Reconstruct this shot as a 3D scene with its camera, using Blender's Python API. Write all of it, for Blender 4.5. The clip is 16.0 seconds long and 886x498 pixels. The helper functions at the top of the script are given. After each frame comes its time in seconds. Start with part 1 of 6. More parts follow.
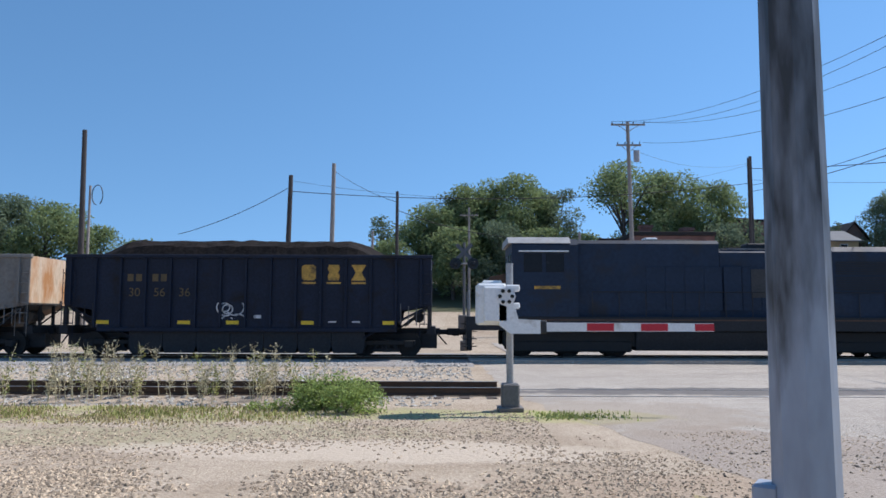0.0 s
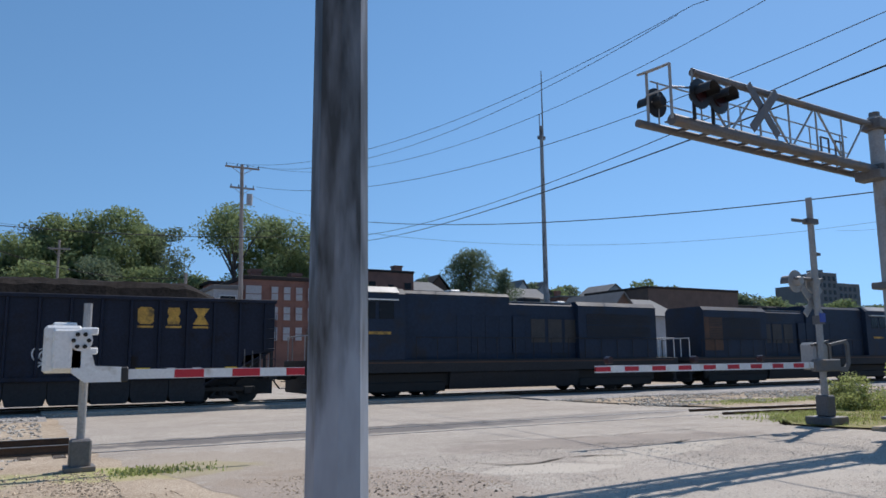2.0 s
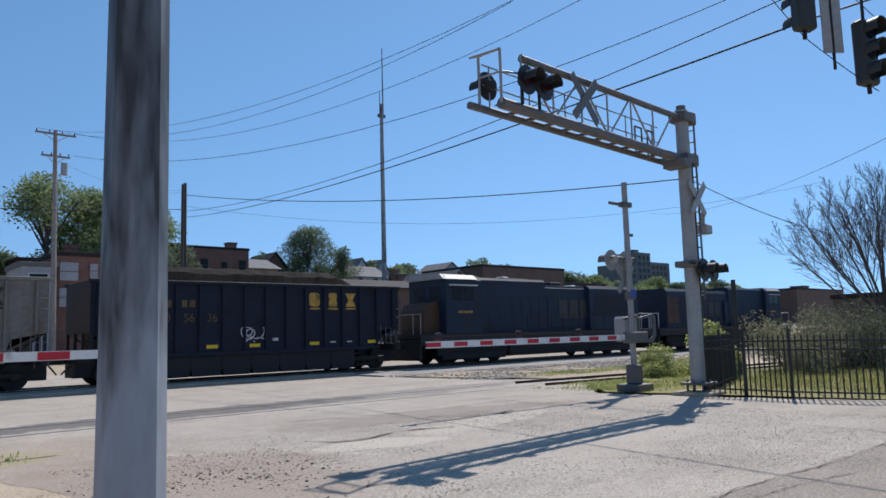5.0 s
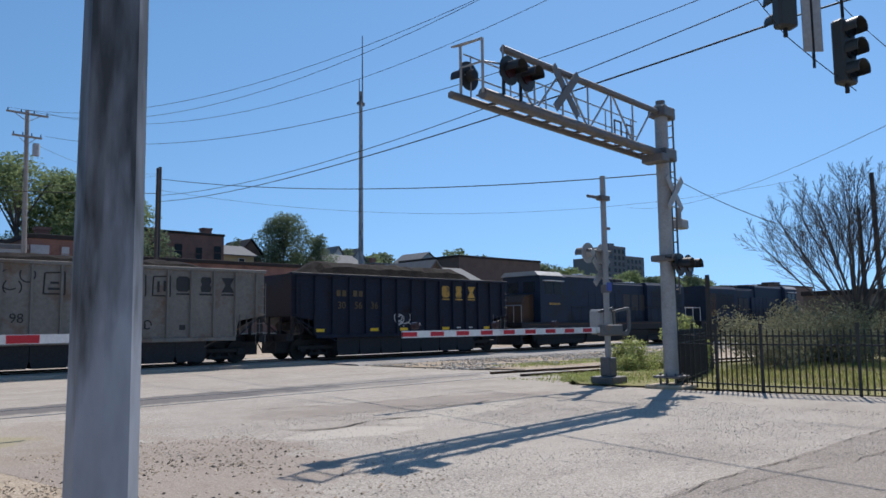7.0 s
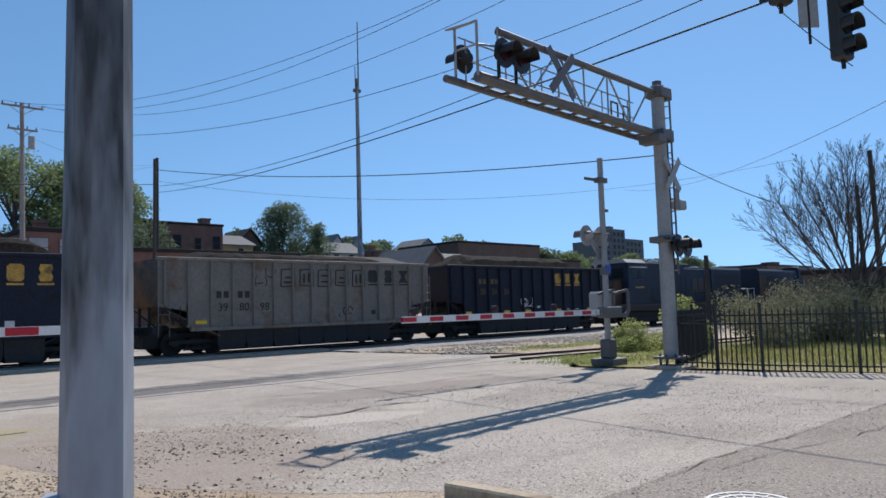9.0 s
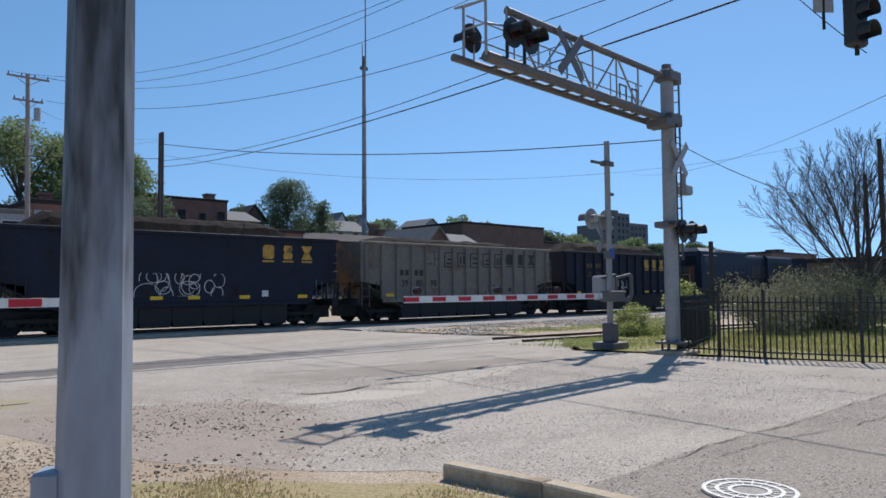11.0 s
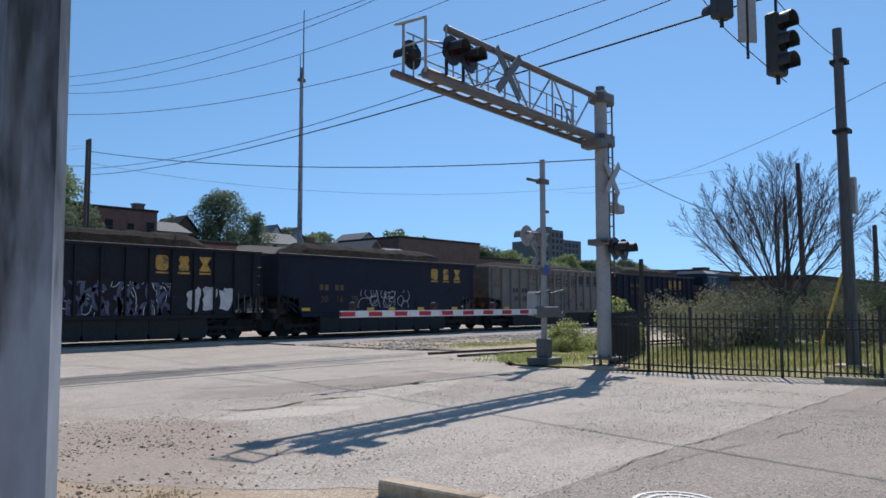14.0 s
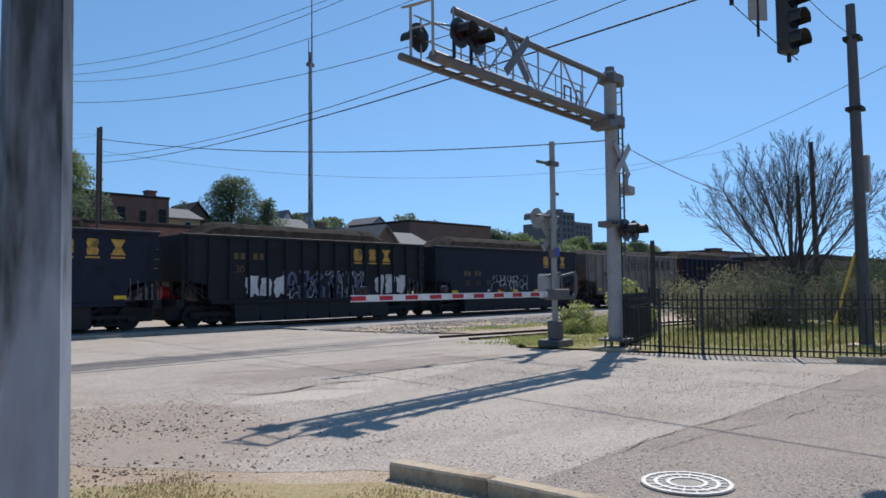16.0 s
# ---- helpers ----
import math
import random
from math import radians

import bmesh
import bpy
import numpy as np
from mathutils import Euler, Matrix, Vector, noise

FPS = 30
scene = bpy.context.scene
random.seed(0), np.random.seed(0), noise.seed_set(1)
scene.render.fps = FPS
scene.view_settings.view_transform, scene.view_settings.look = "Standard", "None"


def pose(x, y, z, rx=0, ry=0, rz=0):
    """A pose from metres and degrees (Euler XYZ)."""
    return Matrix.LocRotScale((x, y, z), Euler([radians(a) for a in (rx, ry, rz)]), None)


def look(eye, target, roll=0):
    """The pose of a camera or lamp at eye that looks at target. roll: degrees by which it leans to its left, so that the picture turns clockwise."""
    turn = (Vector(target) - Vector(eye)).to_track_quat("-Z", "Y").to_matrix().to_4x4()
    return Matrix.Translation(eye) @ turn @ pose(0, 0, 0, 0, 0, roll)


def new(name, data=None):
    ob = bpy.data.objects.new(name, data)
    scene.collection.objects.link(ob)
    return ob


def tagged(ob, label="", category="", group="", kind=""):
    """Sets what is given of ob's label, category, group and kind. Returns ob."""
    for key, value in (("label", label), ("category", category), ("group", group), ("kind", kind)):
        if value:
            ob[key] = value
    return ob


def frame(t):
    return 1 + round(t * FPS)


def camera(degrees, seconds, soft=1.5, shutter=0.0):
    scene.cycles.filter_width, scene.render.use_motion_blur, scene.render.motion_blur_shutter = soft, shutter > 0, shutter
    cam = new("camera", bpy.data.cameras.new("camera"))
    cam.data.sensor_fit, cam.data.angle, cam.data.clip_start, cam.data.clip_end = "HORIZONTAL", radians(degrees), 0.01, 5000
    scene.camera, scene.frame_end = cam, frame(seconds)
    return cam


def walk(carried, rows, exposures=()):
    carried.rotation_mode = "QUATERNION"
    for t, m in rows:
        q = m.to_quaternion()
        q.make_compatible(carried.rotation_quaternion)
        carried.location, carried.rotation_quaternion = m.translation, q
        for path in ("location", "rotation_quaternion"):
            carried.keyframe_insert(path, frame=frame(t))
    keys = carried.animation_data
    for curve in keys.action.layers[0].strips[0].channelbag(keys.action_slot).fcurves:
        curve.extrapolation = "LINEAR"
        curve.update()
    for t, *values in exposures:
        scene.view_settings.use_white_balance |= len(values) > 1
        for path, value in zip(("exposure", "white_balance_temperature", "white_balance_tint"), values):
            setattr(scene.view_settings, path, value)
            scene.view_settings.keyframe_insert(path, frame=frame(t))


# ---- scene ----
cam = camera(61.30, 16.0, 1.6)
PATH = [
    (0.0, pose(-0.071, -0.094, 1.691, 95.20, -0.17, 0.00)),
    (0.5, pose(0.076, -0.046, 1.689, 97.28, -0.22, -12.03)),
    (1.0, pose(0.170, 0.004, 1.698, 98.46, 0.41, -21.82)),
    (1.5, pose(0.209, 0.002, 1.699, 98.58, 0.57, -26.60)),
    (2.0, pose(0.247, 0.011, 1.697, 98.44, 0.58, -29.12)),
    (2.5, pose(0.280, -0.002, 1.694, 98.27, 0.67, -30.86)),
    (3.0, pose(0.295, -0.010, 1.689, 98.09, 1.40, -32.41)),
    (3.5, pose(0.292, -0.005, 1.676, 97.73, 2.16, -34.15)),
    (4.0, pose(0.315, -0.021, 1.686, 97.27, 2.56, -36.60)),
    (4.5, pose(0.352, -0.050, 1.688, 96.83, 2.36, -39.71)),
    (7.0, pose(0.371, -0.001, 1.685, 95.73, 0.66, -43.21)),
    (7.5, pose(0.372, 0.027, 1.676, 95.23, 0.89, -43.85)),
    (8.0, pose(0.378, 0.027, 1.669, 94.60, 1.35, -44.19)),
    (8.5, pose(0.378, 0.016, 1.667, 94.50, 1.77, -44.03)),
    (9.0, pose(0.407, -0.005, 1.659, 94.67, 1.71, -43.16)),
    (11.5, pose(0.435, 0.026, 1.668, 92.90, 0.18, -43.19)),
    (12.0, pose(0.410, 0.025, 1.678, 93.06, 0.00, -44.25)),
    (12.5, pose(0.396, 0.029, 1.696, 93.64, -0.16, -45.39)),
    (13.0, pose(0.409, 0.024, 1.681, 94.16, -0.12, -46.63)),
    (13.5, pose(0.414, 0.018, 1.680, 94.23, -0.01, -47.53)),
    (14.0, pose(0.404, 0.016, 1.675, 94.25, 0.08, -47.86)),
    (14.5, pose(0.409, 0.017, 1.681, 94.30, 0.23, -47.86)),
    (15.0, pose(0.408, 0.008, 1.676, 94.27, 0.46, -47.94)),
    (15.5, pose(0.426, -0.003, 1.674, 93.83, 0.63, -47.82)),
    (16.0, pose(0.415, -0.011, 1.673, 93.00, 0.65, -46.97)),
]
walk(cam, PATH, [(0.0, 0.16, 5950, 13), (0.8, 0.04, 6080, 13), (1.6, -0.06, 6200, 13), (16.0, -0.06, 6200, 13)])

# ---- plan of the near things ----
NP = (1.43, 3.06)
LG = (1.15, 13.66)
RG, RG_TIP = (18.0, 12.1), -7.75
CB, CTOP, CZB, CZT, CLEN = (17.78, 10.06), 7.35, 6.03, 7.15, 7.75
CTURN = 4.3
FENCE = [(22.6, 11.6), (20.2, 10.75), (17.95, 10.0), (17.93, 8.9), (17.85, 7.75), (18.28, 5.8), (18.75, 3.9), (19.2, 2.0), (19.65, 0.1)]

# ---- world and light ----
SUN = Vector((4.5, 2.15, 6.0)).normalized()
world = bpy.data.worlds.new("world")
scene.world = world
world.use_nodes = True
wn = world.node_tree.nodes
sky = wn.new("ShaderNodeTexSky")
sky.sky_type = "NISHITA"
sky.sun_disc = False
sky.sun_elevation = math.asin(SUN.z)
sky.sun_rotation = math.atan2(SUN.x, SUN.y)
sky.air_density, sky.dust_density, sky.ozone_density = 1.0, 0.05, 2.6
deep = wn.new("ShaderNodeHueSaturation")
deep.inputs["Saturation"].default_value = 1.1
deep.inputs["Hue"].default_value = 0.4905
coord = wn.new("ShaderNodeTexCoord")
lift = wn.new("ShaderNodeVectorMath")
lift.inputs[1].default_value = (0, 0, 0.19)
unit = wn.new("ShaderNodeVectorMath")
unit.operation = "NORMALIZE"
world.node_tree.links.new(coord.outputs["Generated"], lift.inputs[0])
world.node_tree.links.new(lift.outputs[0], unit.inputs[0])
world.node_tree.links.new(unit.outputs[0], sky.inputs[0])
world.node_tree.links.new(sky.outputs[0], deep.inputs["Color"])
world.node_tree.links.new(deep.outputs[0], wn["Background"].inputs[0])
wn["Background"].inputs[1].default_value = 0.139
sun = new("sun", bpy.data.lights.new("sun", "SUN"))
sun.data.energy, sun.data.angle, sun.data.color = 4.9, radians(0.53), (1.0, 0.93, 0.83)
sun.matrix_world = look(SUN * 60, (0, 0, 0))
scene.view_settings.exposure = 0.0


# ---- materials ----
def mat(name, col, rough=0.7, metal=0.0, var=0.25, scale=3.0, fine=40.0, bump=0.0, stain=None, stain_amt=0.0, stain_scale=0.6, streak=1.0, spec=0.5, rnd=0.0, trans=0.0):
    """Paint, stone or leaf: two scales of noise on the colour, stains of a second colour, a fine bump."""
    m = bpy.data.materials.new(name)
    m.use_nodes = True
    nt = m.node_tree
    n, l = nt.nodes, nt.links
    b = n["Principled BSDF"]
    b.inputs["Metallic"].default_value = metal
    b.inputs["Specular IOR Level"].default_value = spec
    tc = n.new("ShaderNodeTexCoord")
    mp = n.new("ShaderNodeMapping")
    mp.inputs["Scale"].default_value = (1, 1, streak)
    l.new(tc.outputs["Object"], mp.inputs[0])
    big = n.new("ShaderNodeTexNoise")
    big.inputs["Scale"].default_value = scale
    big.inputs["Detail"].default_value = 5
    small = n.new("ShaderNodeTexNoise")
    small.inputs["Scale"].default_value = fine
    small.inputs["Detail"].default_value = 3
    for t in (big, small):
        l.new(mp.outputs[0], t.inputs["Vector"])
    add = n.new("ShaderNodeMath")
    add.operation = "ADD"
    l.new(big.outputs["Fac"], add.inputs[0])
    l.new(small.outputs["Fac"], add.inputs[1])
    rng = n.new("ShaderNodeMapRange")
    rng.inputs["From Min"].default_value, rng.inputs["From Max"].default_value = 0.65, 1.35
    rng.inputs["To Min"].default_value, rng.inputs["To Max"].default_value = 1 - var, 1 + var
    l.new(add.outputs[0], rng.inputs["Value"])
    val = rng.outputs[0]
    if rnd:
        oi = n.new("ShaderNodeNewGeometry")
        r2 = n.new("ShaderNodeMapRange")
        r2.inputs["To Min"].default_value, r2.inputs["To Max"].default_value = 1 - rnd, 1 + rnd
        l.new(oi.outputs["Random Per Island"], r2.inputs["Value"])
        mu = n.new("ShaderNodeMath")
        mu.operation = "MULTIPLY"
        l.new(val, mu.inputs[0])
        l.new(r2.outputs[0], mu.inputs[1])
        val = mu.outputs[0]
    vm = n.new("ShaderNodeVectorMath")
    vm.operation = "SCALE"
    vm.inputs[0].default_value = col
    l.new(val, vm.inputs["Scale"])
    colour = vm.outputs[0]
    if stain:
        sn = n.new("ShaderNodeTexNoise")
        sn.inputs["Scale"].default_value = stain_scale
        sn.inputs["Detail"].default_value = 6
        sn.inputs["Roughness"].default_value = 0.65
        l.new(mp.outputs[0], sn.inputs["Vector"])
        ramp = n.new("ShaderNodeMapRange")
        ramp.inputs["From Min"].default_value = 0.62 - 0.3 * stain_amt
        ramp.inputs["From Max"].default_value = 0.74 - 0.2 * stain_amt
        l.new(sn.outputs["Fac"], ramp.inputs["Value"])
        mx = n.new("ShaderNodeMix")
        mx.data_type = "RGBA"
        l.new(ramp.outputs[0], mx.inputs[0])
        l.new(colour, mx.inputs[6])
        mx.inputs[7].default_value = (*stain, 1)
        colour = mx.outputs[2]
    l.new(colour, b.inputs["Base Color"])
    rr = n.new("ShaderNodeMapRange")
    rr.inputs["To Min"].default_value, rr.inputs["To Max"].default_value = max(0.02, rough - 0.12), min(1, rough + 0.12)
    l.new(big.outputs["Fac"], rr.inputs["Value"])
    l.new(rr.outputs[0], b.inputs["Roughness"])
    if bump:
        bp = n.new("ShaderNodeBump")
        bp.inputs["Strength"].default_value = bump
        bp.inputs["Distance"].default_value = 0.02
        l.new(small.outputs["Fac"], bp.inputs["Height"])
        l.new(bp.outputs[0], b.inputs["Normal"])
    if trans:
        tr = n.new("ShaderNodeBsdfTranslucent")
        l.new(colour, tr.inputs["Color"])
        ms = n.new("ShaderNodeMixShader")
        ms.inputs[0].default_value = trans
        l.new(b.outputs[0], ms.inputs[1])
        l.new(tr.outputs[0], ms.inputs[2])
        l.new(ms.outputs[0], n["Material Output"].inputs[0])
    return m


NAVY = mat("navy_car_paint", (0.0135, 0.0185, 0.034), 0.65, 0, 0.35, 0.8, 12, 0.1, (0.014, 0.011, 0.01), 0.25, 0.9, spec=0.25)
NAVY2 = mat("faded_car_paint", (0.0155, 0.018, 0.025), 0.65, 0, 0.35, 0.7, 10, 0.1, (0.017, 0.013, 0.011), 0.35, 0.8, spec=0.25)
PALE = mat("pale_grey_car_paint", (0.18, 0.167, 0.148), 0.7, 0, 0.25, 0.8, 9, 0.1, (0.14, 0.085, 0.05), 0.3, 0.7)
# soot and rust, with the shade of the end wall in its dark tone
SOOTSHADE = mat("sooty_shaded_car_end", (0.1, 0.085, 0.07), 0.8, 0, 0.4, 1.2, 9, 0.1, (0.28, 0.13, 0.05), 0.4, 0.8)
LOCO = mat("locomotive_blue", (0.015, 0.027, 0.052), 0.6, 0, 0.3, 0.9, 8, 0.05, (0.022, 0.024, 0.03), 0.35, 0.7, spec=0.3)
LOCODARK = mat("locomotive_grime", (0.02, 0.02, 0.022), 0.75, 0, 0.4, 1.5, 12, 0.1)
GOLD = mat("gold_lettering", (0.5, 0.29, 0.05), 0.65, 0, 0.35, 3, 20, 0, (0.1, 0.07, 0.03), 0.4, 2.0)
LOCOGOLD = mat("worn_hood_mark", (0.045, 0.043, 0.042), 0.7, 0, 0.4, 2, 15)
FADEGOLD = mat("faded_gold", (0.12, 0.082, 0.034), 0.7, 0, 0.4, 2, 15)
YELLOW = mat("yellow_sticker", (0.75, 0.5, 0.02), 0.5, 0, 0.15, 3, 20)
ORANGE = mat("nose_yellow_worn", (0.085, 0.042, 0.022), 0.65, 0, 0.4, 2, 15, 0, (0.06, 0.03, 0.02), 0.3, 1.5)
STEEL = mat("worn_truck_steel", (0.02, 0.019, 0.018), 0.75, 0.1, 0.4, 3, 20, 0.2)
COAL = mat("coal", (0.021, 0.017, 0.015), 0.95, 0, 0.6, 2.5, 10, 0.8, spec=0.1)
RAILRUST = mat("rail_side_rust", (0.09, 0.055, 0.035), 0.8, 0.2, 0.35, 3, 30, 0.2)
RAILTOP = mat("rail_head", (0.5, 0.48, 0.46), 0.35, 0.9, 0.15, 4, 30)
TIE = mat("creosoted_timber", (0.07, 0.052, 0.04), 0.9, 0, 0.4, 2, 25, 0.4)
ALU = mat("galvanised_aluminium", (0.34, 0.335, 0.33), 0.55, 0.2, 0.2, 2, 20, 0.05, (0.3, 0.28, 0.25), 0.2, 1.5)
# darker than ALU, so its colour also holds the shade under the truss
ALUDULL = mat("dull_shaded_cantilever_tube", (0.14, 0.135, 0.135), 0.6, 0.2, 0.25, 2, 20, 0.05, (0.2, 0.15, 0.11), 0.3, 1.2)
WHITE = mat("white_paint", (0.75, 0.75, 0.74), 0.5, 0, 0.12, 2, 25, 0, (0.5, 0.47, 0.42), 0.2, 2)
RED = mat("red_reflective", (0.5, 0.015, 0.03), 0.45, 0, 0.15, 3, 30)
BLACK = mat("black_enamel", (0.019, 0.019, 0.02), 0.5, 0, 0.3, 3, 30)
LENS = mat("red_lens", (0.03, 0.005, 0.005), 0.35, 0, 0.1, 3, 30)
GREYPOLE = mat("weathered_steel_pole", (0.3, 0.31, 0.32), 0.55, 0.3, 0.3, 1.6, 18, 0.08, (0.1, 0.095, 0.09), 0.42, 2.0, 0.28)
def upper_stain(m, z0, colour):
    """Dark weathering above a ragged height on the shaft."""
    n, l = m.node_tree.nodes, m.node_tree.links
    b = n["Principled BSDF"]
    src = b.inputs["Base Color"].links[0].from_socket
    tc = n.new("ShaderNodeTexCoord")
    sep = n.new("ShaderNodeSeparateXYZ")
    l.new(tc.outputs["Object"], sep.inputs[0])
    mp = n.new("ShaderNodeMapping")
    mp.inputs["Scale"].default_value = (5, 5, 0.9)
    l.new(tc.outputs["Object"], mp.inputs[0])
    t = n.new("ShaderNodeTexNoise")
    t.inputs["Scale"].default_value, t.inputs["Detail"].default_value = 1.3, 6
    l.new(mp.outputs[0], t.inputs["Vector"])
    ma = n.new("ShaderNodeMath")
    ma.operation = "MULTIPLY_ADD"
    l.new(t.outputs["Fac"], ma.inputs[0])
    ma.inputs[1].default_value = 2.6
    l.new(sep.outputs["Z"], ma.inputs[2])
    r = n.new("ShaderNodeMapRange")
    r.inputs["From Min"].default_value, r.inputs["From Max"].default_value = z0 + 1.2, z0 + 1.75
    l.new(ma.outputs[0], r.inputs["Value"])
    mottle = n.new("ShaderNodeTexNoise")
    mottle.inputs["Scale"].default_value, mottle.inputs["Detail"].default_value = 2.2, 5
    l.new(mp.outputs[0], mottle.inputs["Vector"])
    mr = n.new("ShaderNodeMapRange")
    mr.inputs["From Min"].default_value, mr.inputs["From Max"].default_value = 0.35, 0.6
    mr.inputs["To Min"].default_value = 0.55
    l.new(mottle.outputs["Fac"], mr.inputs["Value"])
    both = n.new("ShaderNodeMath")
    both.operation = "MULTIPLY"
    l.new(r.outputs[0], both.inputs[0])
    l.new(mr.outputs[0], both.inputs[1])
    x = n.new("ShaderNodeMix")
    x.data_type = "RGBA"
    l.new(both.outputs[0], x.inputs[0])
    l.new(src, x.inputs[6])
    x.inputs[7].default_value = (*colour, 1)
    l.new(x.outputs[2], b.inputs["Base Color"])


NEARPOLE = mat("weathered_strain_pole", (0.285, 0.315, 0.37), 0.5, 0.0, 0.2, 1.2, 14, 0.08, (0.17, 0.175, 0.185), 0.1, 2.2, 0.3)
upper_stain(NEARPOLE, 1.65, (0.036, 0.035, 0.035))
# steel darkened all round, since the pole shows its shadow side
DARKPOLE = mat("shade_dark_strain_pole", (0.085, 0.086, 0.09), 0.6, 0.1, 0.3, 1.5, 16, 0.08, (0.07, 0.065, 0.06), 0.35, 1.5, 0.2)
CONC = mat("concrete", (0.47, 0.38, 0.27), 0.9, 0, 0.25, 1.5, 30, 0.3, (0.3, 0.23, 0.16), 0.35, 1.6)
WOODPOLE = mat("old_pole_wood", (0.06, 0.052, 0.05), 0.9, 0, 0.35, 3, 20, 0.3, None, 0, 1, 0.15)
GREYWOOD = mat("silvered_pole_wood", (0.28, 0.25, 0.23), 0.9, 0, 0.3, 3, 20, 0.3, None, 0, 1, 0.15)
# rust-streaked cream, lightened to carry the sun on the front end
SUNRUSTEND = mat("sunlit_rust_streaked_cream", (0.55, 0.43, 0.31), 0.8, 0, 0.25, 0.9, 9, 0.1, (0.4, 0.19, 0.07), 0.55, 0.9, 0.4)
BRICK = mat("dark_red_brick", (0.22, 0.115, 0.092), 0.9, 0, 0.3, 0.8, 10, 0.2, (0.12, 0.06, 0.05), 0.3, 0.3)
BRICK2 = mat("brown_brick", (0.13, 0.09, 0.075), 0.9, 0, 0.3, 0.8, 10, 0.2)
TAN = mat("tan_render", (0.48, 0.36, 0.2), 0.85, 0, 0.2, 0.6, 8)
SIDING = mat("white_siding", (0.6, 0.6, 0.6), 0.8, 0, 0.2, 0.6, 8)
GREYSIDE = mat("grey_siding", (0.35, 0.37, 0.4), 0.8, 0, 0.2, 0.6, 8)
ROOFG = mat("grey_shingle", (0.14, 0.145, 0.15), 0.85, 0, 0.25, 0.7, 8, 0.2)
ROOFD = mat("dark_shingle", (0.025, 0.021, 0.021), 0.9, 0, 0.35, 0.7, 8, 0.2)
GLASS = mat("dark_window_glass", (0.012, 0.014, 0.018), 0.25, 0, 0.2, 1, 8, spec=0.2)
LEAF = mat("leaf", (0.225, 0.28, 0.13), 0.75, 0, 0.3, 0.25, 2, 0, None, 0, 1, 1, 0.1, 0.22, 0.42)
LEAFG = mat("leaf_fresh", (0.31, 0.38, 0.12), 0.7, 0, 0.3, 0.5, 3, 0, None, 0, 1, 1, 0.15, 0.4, 0.45)
SCRUB = mat("leaf_khaki", (0.25, 0.245, 0.15), 0.75, 0, 0.35, 0.5, 3, 0, None, 0, 1, 1, 0.12, 0.3, 0.3)
HEDGE = mat("leaf_hedge", (0.08, 0.105, 0.06), 0.75, 0, 0.35, 0.5, 3, 0, None, 0, 1, 1, 0.12, 0.35, 0.3)
LEAF2 = mat("leaf_dark", (0.165, 0.21, 0.13), 0.75, 0, 0.3, 0.25, 2, 0, None, 0, 1, 1, 0.1, 0.22, 0.4)
LEAFY = mat("leaf_yellow_green", (0.34, 0.375, 0.14), 0.7, 0, 0.3, 0.5, 3, 0, None, 0, 1, 1, 0.15, 0.4, 0.45)
BARK = mat("bark", (0.095, 0.08, 0.072), 0.95, 0, 0.35, 3, 20, 0.4)
GRASS = mat("grass_blade", (0.32, 0.33, 0.11), 0.75, 0, 0.35, 0.6, 5, 0, None, 0, 1, 1, 0.15, 0.5, 0.4)
DRYGRASS = mat("dry_grass", (0.45, 0.36, 0.19), 0.8, 0, 0.3, 0.8, 5, 0, None, 0, 1, 1, 0.3, 0.45, 0.25)
STALK = mat("dry_weed_stalk", (0.5, 0.44, 0.28), 0.85, 0, 0.3, 2, 20, 0, None, 0, 1, 1, 0.3, 0.4, 0.2)
STONE = mat("ballast_stone", (0.36, 0.34, 0.3), 0.9, 0, 0.3, 4, 30, 0.3, None, 0, 1, 1, 0.4, 0.5)
GRIT = mat("brown_gravel", (0.4, 0.31, 0.215), 0.9, 0, 0.3, 4, 30, 0.3, None, 0, 1, 1, 0.4, 0.5)
RUBBLE = mat("dark_rubble_stone", (0.1, 0.08, 0.066), 0.95, 0, 0.4, 5, 25, 0.4, rnd=0.5)
CABLE = mat("black_cable", (0.015, 0.015, 0.017), 0.6, 0, 0.2, 3, 30)
WHITEPAINT = mat("spray_paint_white", (0.6, 0.6, 0.6), 0.7, 0, 0.25, 3, 20, 0, (0.15, 0.15, 0.16), 0.2, 2)
SPRAYDARK = mat("spray_paint_faded_blue", (0.1, 0.11, 0.18), 0.7, 0, 0.3, 3, 20)
ORANGEGUY = mat("yellow_guy_guard", (0.7, 0.42, 0.04), 0.5, 0, 0.15, 3, 20)
TANGREY = mat("tan_grey_wall", (0.13, 0.105, 0.085), 0.9, 0, 0.25, 0.6, 8)
SIGNALGREY = mat("signal_dark_green", (0.03, 0.032, 0.03), 0.5, 0, 0.2, 3, 20)


